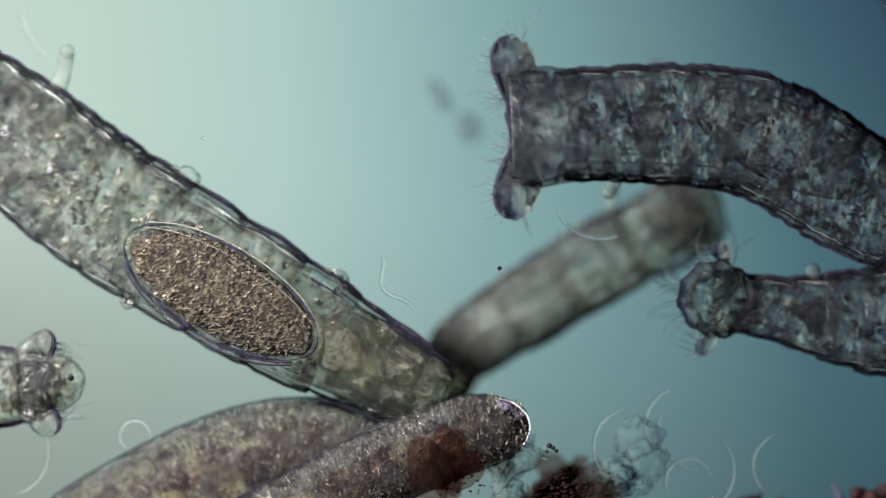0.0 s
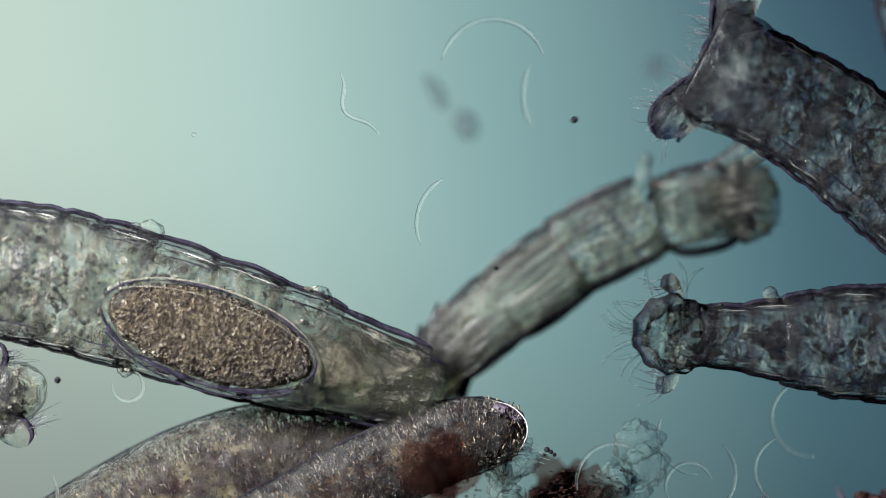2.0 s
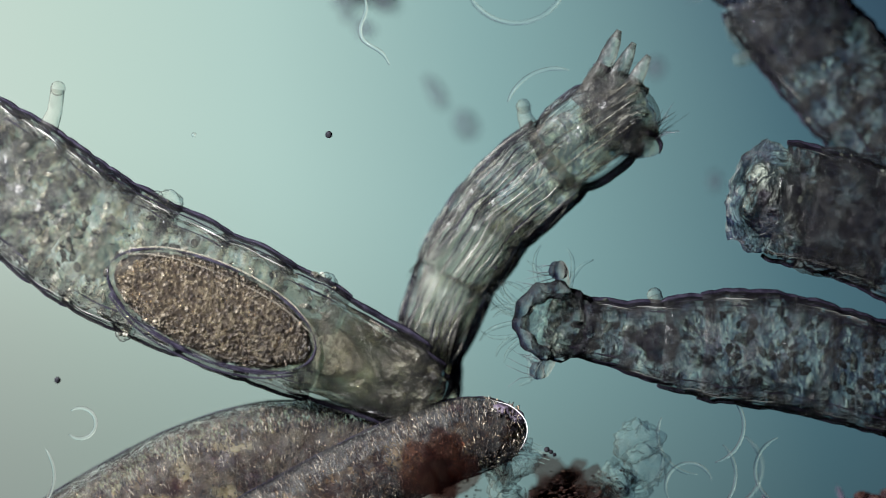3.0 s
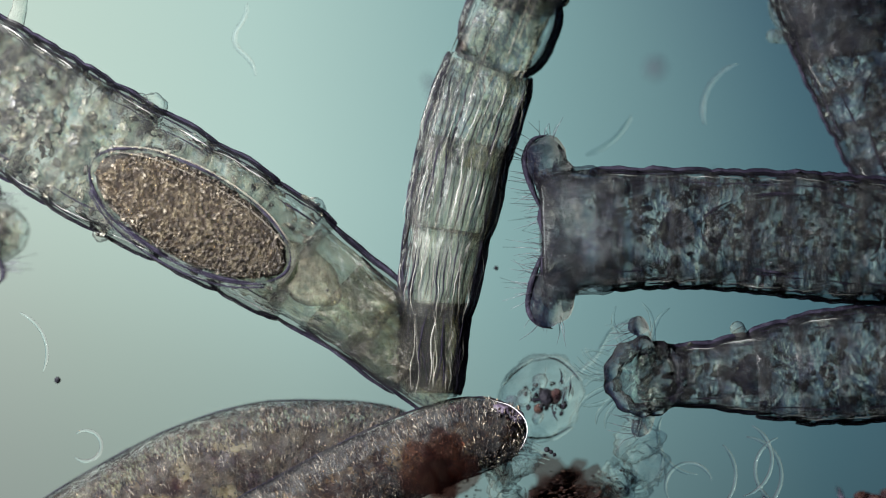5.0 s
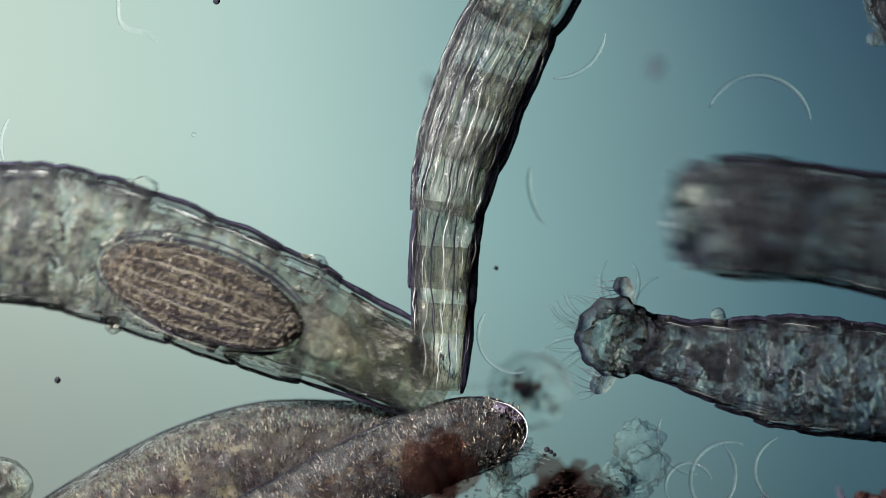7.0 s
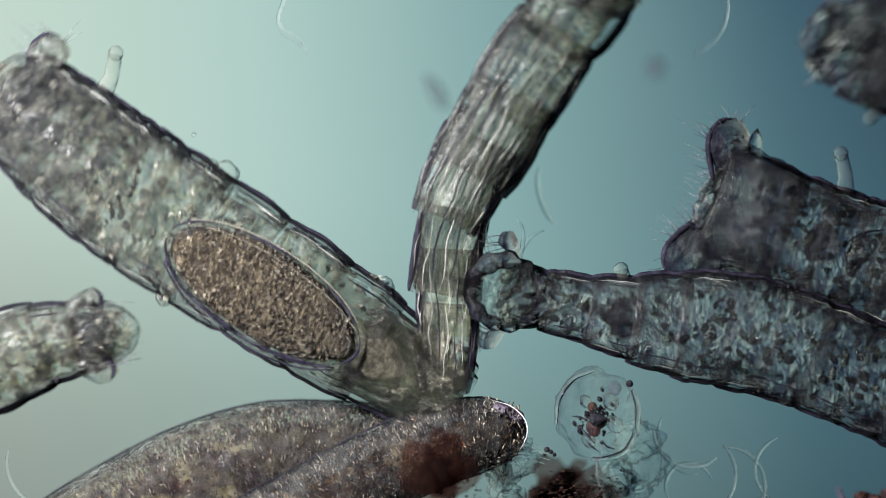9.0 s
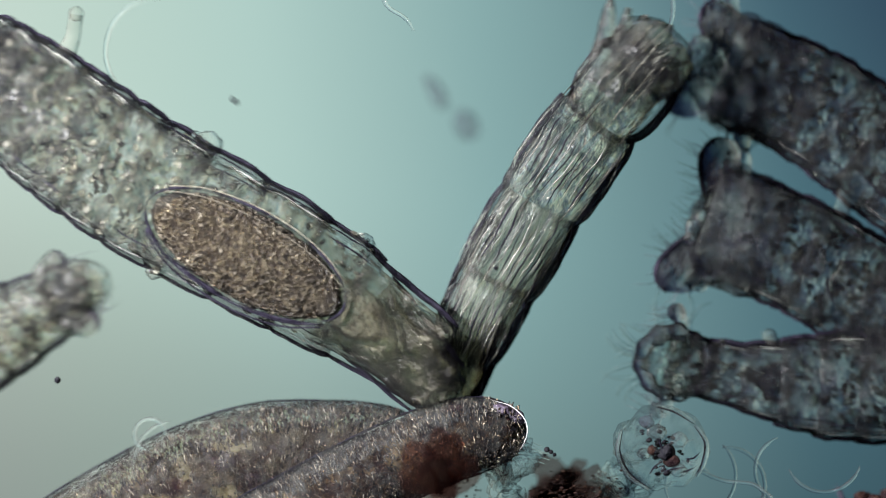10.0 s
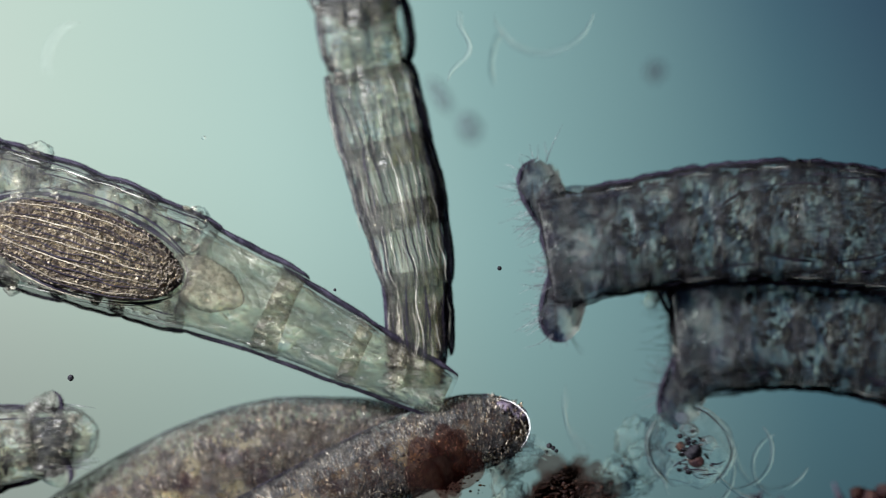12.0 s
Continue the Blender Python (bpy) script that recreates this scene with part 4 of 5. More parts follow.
swimmer_a = thread(1.2, 0.15, 0.0036, wave=0.5)
swimmer_b = thread(2.6, 0.26, 0.0042)
swimmer_c = thread(1.5, 0.14, 0.0036)
swimmer_d = thread(2.4, 0.17, 0.0034)
swimmer_e = thread(2.9, 0.21, 0.0036)
swimmer_f = thread(1.6, 0.13, 0.0032)
swimmer_g = thread(4.6, 0.13, 0.0036)
swimmer_h = thread(0.9, 0.12, 0.0045)
resting = [(2.6, 1145, 845, 40), (3.4, 1210, 840, 200), (1.9, 1290, 850, 80), (2.3, 1350, 830, 265), (2.0, 1185, 800, 300)]
for bend, px, py, a in resting:
    ob = thread(bend, 0.15, 0.0032, "thin pale curled thread resting near the slide")
    ob.matrix_world = pose(*P(px, py, -90), 0, 0, a)


def cell():
    """A clear round cell with a clump of dark grains and a trailing thread."""
    thing = tagged(new("round_cell"), "clear round cell with a clump of dark grains inside", "cell")
    shell = mesh_ob("membrane", *ovoid(0.080, 0.076, 0.045, 4, 0.24, 22, 29, 52), M_CELL, thing, "clear wrinkled membrane")
    rng = random.Random(8)
    for k in range(70):
        r = rng.uniform(0.0012, 0.0046)
        g = mesh_ob("grain", *ovoid(r * 1.3, r * 0.9, r, k, 0.5, 70, 11, 16), M_SPECK, thing)
        g.location = Vector((max(-0.04, min(0.04, rng.gauss(0, 0.018))), max(-0.04, min(0.04, rng.gauss(0, 0.018))), rng.uniform(0.0, 0.04)))
    for x, y, r, stuff, look in ((0.004, -0.004, 0.014, M_SPECK, "dark violet grain"), (0.012, -0.020, 0.012, M_MEAL, "dark brown grain"), (-0.018, 0.004, 0.009, M_MEAL, "dark brown grain"), (-0.034, 0.002, 0.010, M_GLASSY, "clear bright droplet"), (0.030, 0.016, 0.013, M_GLASSY, "clear bright droplet"), (0.022, -0.040, 0.012, M_GLASSY, "clear bright droplet"), (-0.004, 0.036, 0.013, M_GLASSY, "clear bright droplet"), (-0.020, 0.056, 0.011, M_SOFT, "soft grey lump")):
        g = mesh_ob("lump", *ovoid(r * 1.2, r, r * 0.8, r * 900 + x, 0.3, 45, 13, 22), stuff, thing, look)
        g.location = (x, y, 0.034)
    for k in range(14):  # crumpled bright and dark folds beside the grains
        a = Vector((rng.uniform(-0.02, 0.05), rng.uniform(-0.045, 0.035), 0.040))
        w = Vector((rng.uniform(-1, 1), rng.uniform(-0.7, 0.7), 0)).normalized() * rng.uniform(0.010, 0.020)
        fold = curve_points([a - w, a + Vector((-w.y, w.x, 0)) * rng.uniform(-0.5, 0.5), a + w], 9)
        mesh_ob("fold", *tube(fold, [0.0017 * math.sin(math.pi * (j + 0.7) / 9.4) for j in range(9)], k, 7, 0.2, 60), M_EDGE if k % 3 == 0 else M_GLASSY, thing, "dark fold" if k % 3 == 0 else "bright fold")
    for arc, thick in ((((-0.066, 0.048, 0.02), (-0.078, 0.01, 0.02), (-0.066, -0.034, 0.02), (-0.036, -0.066, 0.02)), 0.0050), (((0.004, 0.080, 0.02), (0.034, 0.066, 0.02), (0.066, 0.038, 0.02)), 0.0052), (((0.066, 0.034, 0.02), (0.080, 0.0, 0.02), (0.070, -0.034, 0.02), (0.052, -0.058, 0.02)), 0.0040)):
        line = curve_points(arc, 22)
        mesh_ob("cell_wall", *tube(line, [thick * (0.35 + 0.65 * math.sin(math.pi * (j + 0.5) / 22)) for j in range(22)], thick * 900, 9, 0.15, 40), M_THREAD, thing, "thick pale stretch of the broken wall")
        edge = [Vector(p) * 0.955 - Vector((0, 0, 0.001)) for p in line]
        mesh_ob("wall_edge", *tube(edge, [0.0016 * math.sin(math.pi * (j + 0.5) / 22) + 0.0003 for j in range(22)], thick * 500, 6, 0.2, 50), M_EDGE, thing, "dark inner edge of the wall")
    pts = curve_points([(0.06, -0.05, 0), (0.10, -0.075, 0), (0.15, -0.09, 0), (0.18, -0.12, 0)], 20)
    mesh_ob("tail", *tube(pts, [0.0035] * 20, 0, 8), M_THREAD, thing, "thin clear trailing thread")
    return thing


round_cell = cell()
drifting_cell = clump("blurred brown speckled lump drifting by", M_SOFT, 950, -160, -700, 0.07, 0.06, 0.05, 31, 13, "drifting_lump", 0.25, 0.5)


def soft_lump(px, py, dz, rx, ry, turn, seed, label):
    ob = mesh_ob("floc", *ovoid(rx, ry, 0.03, seed, 0.3, 25, 13, 22), M_SOFT)
    ob.matrix_world = pose(*P(px, py, dz), 0, 0, turn)
    tagged(ob, label, "floc")


soft_lump(824, 222, -800, 0.026, 0.034, 20, 3, "small grey blurred floc hanging deep in the water")
soft_lump(772, 165, -820, 0.016, 0.042, 30, 5, "small grey blurred streak of floc deep in the water")
soft_lump(1160, 122, -800, 0.020, 0.026, 10, 6, "small grey blurred floc hanging deep in the water")
soft_lump(1265, 322, -820, 0.014, 0.022, 0, 7, "faint grey blurred floc hanging deep in the water")


def speck(px, py, dz, r, material, label):
    ob = mesh_ob("speck", *ovoid(r, r, r, px, 0.12, 60, 11, 18), material)
    ob.location = P(px, py, dz)
    return tagged(ob, label, "speck", group="specks in the water")


speck(343, 239, 20, 0.0042, M_THREAD, "tiny clear bright speck")
speck(878, 475, 60, 0.0040, M_SPECK, "tiny round dark speck")
speck(102, 673, 40, 0.0060, M_SPECK, "tiny round black speck")
speck(580, 514, 60, 0.0028, M_SPECK, "tiny round dark speck")
for px, py, r in ((968, 796, 0.0050), (975, 800, 0.0042), (981, 805, 0.0034), (964, 806, 0.0026)):
    speck(px, py, -10, r, M_SPECK, "small black grain on the brown detritus")
floating_grain = speck(1015, 212, -10, 0.0065, M_SPECK, "small dark grain swimming in the water")


def bristles():
    """Fine stiff hairs between the ciliate's tip and the brown clump."""
    rng = random.Random(3)
    for k in range(9):
        a = P(918 + rng.uniform(-8, 10), 775 + k * 5, -40)
        b = a + Vector((rng.uniform(0.035, 0.06), rng.uniform(-0.028, 0.0), 0))
        ob = mesh_ob("bristle", *tube([a, (a + b) / 2 + Vector((0, 0.003, 0)), b], [0.0012, 0.001, 0.0005], 0, 5), M_THREAD)
        tagged(ob, "fine clear bristle beside the ciliate's tip", "bristle", group="bristles")


bristles()


def move_threads():
    drift(swimmer_a, -10, (0, 683, 505, -60), (0.5, 668, 495, -40), (1.0, 600, 510, -20), (1.5, 632, 470, -40), (2.0, 625, 190, -58), (2.5, 720, 300, -70), (3.0, 655, 60, -70), (3.2, 685, 110, -75),
          (4.8, 495, 60, -90), (5.5, 330, 120, -40), (6.5, 480, -80, 0), (7.0, 230, 35, -50), (7.2, 560, 145, -55), (8.8, 490, 270, -50), (9.0, 510, 40, -70), (9.5, 560, -60, -70), (11.0, 950, 170, -70), (11.3, 935, 165, -72), (11.5, 935, 190, -70), (12.0, 808, 75, 80))
    drift(swimmer_b, -120, (0, 480, -160, 30), (0.5, 530, 90, -60), (1.0, 520, 370, 140), (1.5, 560, 30, 80), (2.0, 870, 60, 180), (2.5, 780, 270, 140), (3.0, 915, 15, 0), (3.2, 930, 25, 0), (4.8, 1000, -200, 0), (6.0, 1420, 110, 150), (7.0, 1350, 160, 170), (9.0, 1200, -100, 170), (10.0, 215, 70, 250), (10.5, 1090, 490, 120), (11.0, 1110, 90, 250), (11.5, 990, -150, 250), (12.0, 960, 60, 0))
    drift(swimmer_c, -20, (0, 1030, 405, -25), (0.5, 935, 370, -50), (1.0, 940, 330, 250), (1.5, 1130, 190, 260), (2.0, 750, 370, 250), (2.5, 860, 280, 240), (3.2, 960, 120, 200), (4.8, 1170, 140, 240), (5.5, 1430, 220, 240), (6.0, 1430, 110, 200), (6.5, 1062, 60, 60), (7.0, 1035, 110, 40), (8.8, 965, 190, 250), (9.0, 1270, 50, 60), (9.5, 1260, -80, 60), (11.0, 968, 410, 80), (11.3, 960, 390, 80), (11.5, 940, 190, 100), (12.0, 1010, 760, 290))
    drift(swimmer_d, -60, (0, 1065, 790, 260), (0.5, 1050, 760, 255), (1.0, 1115, 690, 290), (1.5, 1200, 850, 170), (2.0, 1060, 810, 210), (2.5, 1240, 745, 280), (3.0, 1300, 760, 80), (5.0, 1350, 820, 80), (5.5, 1290, 760, 250), (6.0, 1205, 830, 60), (6.5, 960, 745, 0), (7.0, 870, 620, 300), (7.2, 1265, 800, 60), (8.8, 1175, 785, 330), (9.0, 1200, 805, 330), (9.5, 1250, 850, 330), (10.0, 1460, 855, 0), (11.0, 1370, 820, 70), (11.3, 1350, 825, 80), (11.5, 1365, 830, 80), (12.0, 1350, 830, 60))
    drift(swimmer_e, -90, (0, 1165, 770, 280), (0.5, 1130, 750, 280), (1.0, 1240, 790, 160), (1.5, 1310, 840, 40), (2.0, 1390, 750, 280), (2.5, 1500, 470, 160), (3.0, 1320, 850, 60), (3.2, 1290, 850, 200), (5.5, 1370, 830, 60), (6.5, 1070, 755, 340), (7.0, 1250, 830, 240), (8.8, 1330, 850, 100), (11.0, 1330, 850, 100), (11.5, 1360, 690, 230), (12.0, 1360, 850, 340))
    drift(swimmer_f, -40, (0, 45, 840, 60), (0.5, 90, 920, 60), (5.0, 70, 600, 110), (7.2, 10, 260, 280), (8.8, 25, 840, 290), (9.0, 28, 850, 295), (9.5, 60, 860, 300), (10.5, 440, 640, 120), (11.5, 490, 340, 10), (12.0, 75, 70, 240))
    drift(swimmer_g, -10, (0, 215, 770, 200), (0.5, 245, 730, 220), (1.0, 320, 740, 260), (2.0, 230, 690, 20), (3.0, 150, 750, 80), (5.0, 160, 790, 80), (5.5, 205, 665, 210), (6.0, 60, 940, 200), (8.8, -80, 930, 200), (10.5, 350, 720, 220), (12.0, 320, 930, 220))
    drift(swimmer_h, -220, (0, 35, 55, -60), (0.5, -60, 20, -60), (1.5, 935, 150, -75), (2.0, 930, 170, -90), (2.5, 940, 300, -90), (6.5, 1130, 220, 90), (7.0, 945, 350, -75), (8.8, 960, 350, -75), (10.5, 960, 340, -75), (11.3, 945, 350, -80), (12.0, 870, 90, -100))


def move_cell():
    drift(round_cell, -30, (0, 900, 1040, 0), (3.0, 900, 1040, 0), (3.9, 940, 850, 30), (4.8, 990, 705, 60, -150), (5.0, 960, 705, 75, -150), (5.5, 1000, 690, 110), (5.8, 1015, 695, 140), (6.0, 1035, 705, 170), (6.5, 925, 645, 200, -420), (7.0, 935, 690, 215, -420), (7.2, 985, 730, 230, -300), (8.8, 1055, 735, 290), (9.0, 1055, 735, 310), (9.5, 1110, 765, 340),
          (10.0, 1170, 795, 370), (10.5, 1165, 790, 385), (11.0, 1160, 800, 395), (11.3, 1148, 775, 380), (11.5, 1125, 765, 370), (12.0, 1220, 800, 355))
    drift(drifting_cell, -700, (0, 1000, -200, 0), (2.0, 1000, -150, 0), (2.4, 950, 40, 20), (2.5, 930, 50, 30), (2.8, 800, 80, 60), (3.0, 640, -20, 80), (3.2, 560, -120, 90))
    drift(floating_grain, -10, (0, 1200, -60, 0), (1.5, 1100, -40, 0), (2.0, 1016, 212, 0), (2.6, 700, 240, 0), (3.2, 568, 234, 0), (4.8, 700, -60, 0), (6.0, 1294, 120, 0), (6.5, 500, 0, 0), (7.2, 380, 5, 0), (8.8, 1114, 680, 0), (9.0, 1114, 679, 0), (10.5, 170, 5, 0), (11.0, 925, 498, 0), (11.3, 950, 440, 0), (12.0, 800, -60, 0))
def move_pale(r):
    Z = -70
    r.at(0.0, Z, 0, 775, 705, 554, 598, 194, 383, 24, 253, -116, 133)
    r.at(0.5, Z, 0, 775, 705, 534, 613, 144, 433, -36, 323, -186, 233)
    r.at(1.0, Z, 0, 775, 705, 544, 635, 144, 503, -46, 468, -206, 453)
    r.at(1.5, Z, 0, 775, 705, 554, 645, 164, 525, -36, 515, -196, 513)
    r.at(2.0, Z, 0, 775, 705, 554, 631, 174, 513, -26, 471, -186, 443)
    r.at(2.5, Z, 0, 775, 705, 554, 613, 204, 468, 24, 398, -136, 323)
    r.at(3.0, Z, 0, 775, 705, 554, 605, 194, 443, 34, 328, -96, 223)
    r.at(3.2, Z, 0, 775, 705, 549, 603, 189, 438, 19, 318, -116, 213)
    r.at(4.8, Z, 0, 790, 705, 510, 480, 160, 285, -20, 170, -160, 70)
    r.at(5.0, Z, 0, 790, 705, 520, 470, 160, 265, -20, 150, -160, 50)
    r.at(5.5, -40, 0, 785, 705, 410, 480, 50, 325, -130, 260, -280, 200)
    r.at(5.8, (-70, -20), 0, 785, 705, 560, 540, 190, 390, 0, 350, -140, 330)
    r.at(6.0, (-70, 30), 0, 785, 705, 625, 580, 265, 415, 65, 415, -80, 430)
    r.at(6.5, (-70, 50), 0, 785, 705, 610, 560, 235, 375, 50, 360, -100, 360)
    r.at(7.0, (-70, 0), 0, 785, 705, 540, 575, 160, 435, -20, 410, -170, 400)
    r.at(7.2, Z, 0, 785, 705, 510, 575, 110, 470, -80, 450, -240, 440)
    r.at(8.8, Z, 0.6, 790, 705, 640, 605, 300, 435, 110, 310, -10, 230)
    r.at(9.0, Z, 0.7, 790, 705, 639, 607, 279, 375, 126, 261, 20, 160)
    r.at(9.5, Z, 0.7, 800, 705, 680, 585, 402, 285, 284, 110, 234, -60)
    r.at(10.0, Z, 0, 790, 705, 605, 532, 255, 330, 66, 196, -60, 90)
    r.at(10.5, Z, 0, 785, 705, 518, 498, 178, 296, 0, 190, -140, 110)
    r.at(11.0, Z, 0, 785, 705, 436, 443, 86, 241, -80, 130, -220, 40)
    r.at(11.3, Z, 0, 785, 705, 380, 445, 20, 275, -150, 190, -290, 120)
    r.at(11.5, -30, 0, 780, 705, 345, 490, -20, 380, -190, 320, -430, 270)
    r.at(12.0, -30, 0, 780, 705, 320, 490, -40, 370, -210, 310, -350, 260)
    r.move()


def move_striped(r):
    r.at(0.0, -540, 0.2, 775, 690, 815, 620, 940, 535, 1080, 450, 1250, 370)
    r.at(0.5, -540, 0.2, 775, 690, 815, 615, 940, 525, 1080, 430, 1240, 350)
    r.at(1.0, -540, 0.2, 775, 690, 805, 620, 940, 525, 1080, 425, 1260, 350)
    r.at(1.5, -370, 0.2, 775, 690, 800, 620, 930, 500, 1080, 410, 1280, 340)
    r.at(2.0, -370, 0.2, 775, 690, 800, 620, 940, 505, 1110, 400, 1350, 350)
    r.at(2.5, (-260, -90), 0.55, 770, 690, 785, 610, 870, 450, 980, 325, 1130, 200)
    r.at(3.0, (-260, -90), 0.55, 765, 690, 765, 600, 840, 430, 950, 310, 1120, 185)
    r.at(3.2, (-260, -90), 0.55, 760, 690, 760, 600, 820, 420, 930, 295, 1110, 180)
    r.at(4.8, -70, 0.4, 770, 690, 775, 525, 810, 350, 865, 190, 990, -50)
    r.at(5.0, -60, 0.4, 768, 690, 772, 540, 805, 340, 850, 170, 950, -70)
    r.at(5.5, -60, 0.4, 755, 690, 750, 430, 780, 225, 815, 60, 890, -130)
    r.at(6.0, -60, 0.4, 770, 690, 775, 370, 790, 205, 812, 45, 860, -140)
    r.at(6.5, -60, 0.4, 805, 690, 825, 380, 865, 215, 920, 45, 1010, -130)
    r.at(7.0, -60, 0.4, 775, 690, 795, 360, 832, 215, 888, 75, 990, -110)
    r.at(7.2, -60, 0.4, 775, 690, 795, 350, 838, 205, 893, 65, 1000, -110)
    r.at(8.8, -60, 0.4, 778, 690, 778, 360, 818, 215, 878, 75, 990, -90)
    r.at(9.0, -60, 0.4, 785, 690, 805, 370, 868, 245, 955, 100, 1080, -60)
    r.at(9.5, -60, 0.4, 795, 690, 840, 400, 918, 265, 1040, 125, 1240, 5)
    r.at(10.0, (-200, -60), 0.2, 800, 690, 830, 600, 910, 440, 1030, 250, 1170, 80)
    r.at(10.5, (-100, 260), 0.4, 780, 690, 785, 590, 802, 390, 820, 220, 830, 70)
    r.at(11.0, (-100, 210), 0.4, 775, 690, 765, 560, 772, 350, 780, 180, 785, -60)
    r.at(11.3, (-100, 130), 0.4, 755, 690, 743, 545, 745, 350, 748, 190, 760, -60)
    r.at(11.5, -50, 0.4, 765, 690, 772, 540, 790, 370, 805, 200, 830, -70)
    r.at(12.0, -60, 0.4, 728, 690, 724, 480, 692, 330, 652, 170, 622, -60)
    r.move()


def move_upper(r):
    Z = -60
    r.at(0.0, Z, 1, 1720, 430, 1500, 330, 1340, 235, 1150, 215, 920, 220)
    r.at(0.5, Z, 1, 1700, 400, 1480, 300, 1310, 205, 1100, 180, 850, 190)
    r.at(1.0, Z, 0.95, 1700, 400, 1490, 300, 1310, 210, 1110, 180, 895, 140)
    r.at(1.5, Z, 0.8, 1740, 470, 1560, 335, 1420, 220, 1285, 115, 1120, 10)
    r.at(2.0, -80, 0.95, 1760, 480, 1610, 340, 1500, 250, 1390, 180, 1255, 110)
    r.at(2.5, -200, 0.3, 1700, 420, 1560, 270, 1470, 150, 1390, 60, 1280, -60)
    r.at(3.0, -260, 0.3, 1700, 350, 1570, 220, 1480, 130, 1400, 30, 1310, -80)
    r.at(3.2, -260, 0.3, 1710, 350, 1580, 220, 1490, 130, 1410, 30, 1320, -80)
    r.at(4.8, -150, 0.3, 1680, 430, 1600, 270, 1530, 130, 1470, 0, 1420, -120)
    r.at(5.0, -150, 0.3, 1690, 430, 1610, 270, 1535, 130, 1470, 0, 1420, -120)
    r.at(5.2, -150, 0.3, 1760, 430, 1690, 270, 1620, 130, 1560, 0, 1510, -120)
    r.at(5.5, -150, 0.3, 1840, 400, 1780, 240, 1720, 100, 1670, -30, 1620, -140)
    r.at(6.0, -150, 0.3, 1830, 420, 1770, 260, 1710, 120, 1660, -10, 1610, -120)
    r.at(6.5, -150, 0.3, 1870, 420, 1810, 260, 1750, 120, 1700, -10, 1650, -120)
    r.at(7.0, -100, 0.3, 1800, 260, 1740, 160, 1680, 60, 1620, -40, 1580, -120)
    r.at(7.2, -80, 0.1, 1800, 200, 1720, 120, 1640, 50, 1560, -10, 1480, -40)
    r.at(8.8, -200, 0.1, 1820, 200, 1760, 130, 1690, 70, 1620, 20, 1550, -20)
    r.at(9.0, -200, 0.1, 1800, 240, 1720, 170, 1630, 120, 1540, 80, 1440, 60)
    r.at(9.5, -230, 0.7, 1760, 420, 1620, 300, 1500, 210, 1390, 160, 1250, 170)
    r.at(10.0, -230, 0.5, 1740, 420, 1610, 310, 1490, 230, 1370, 150, 1230, 100)
    r.at(10.5, -70, 0.2, 1760, 400, 1660, 270, 1570, 130, 1500, 10, 1440, -120)
    r.at(11.0, -70, 0.2, 1740, 300, 1620, 200, 1510, 110, 1420, 10, 1350, -100)
    r.at(11.3, -200, 0.3, 1720, 300, 1570, 200, 1430, 110, 1300, 40, 1140, 0)
    r.at(11.5, -340, 1, 1750, 470, 1560, 370, 1400, 285, 1250, 235, 1040, 240)
    r.at(11.7, -120, 1, 1800, 460, 1600, 400, 1430, 350, 1270, 320, 1040, 370)
    r.at(12.0, Z, 1, 1800, 450, 1600, 415, 1420, 392, 1240, 400, 985, 440)
    r.move()


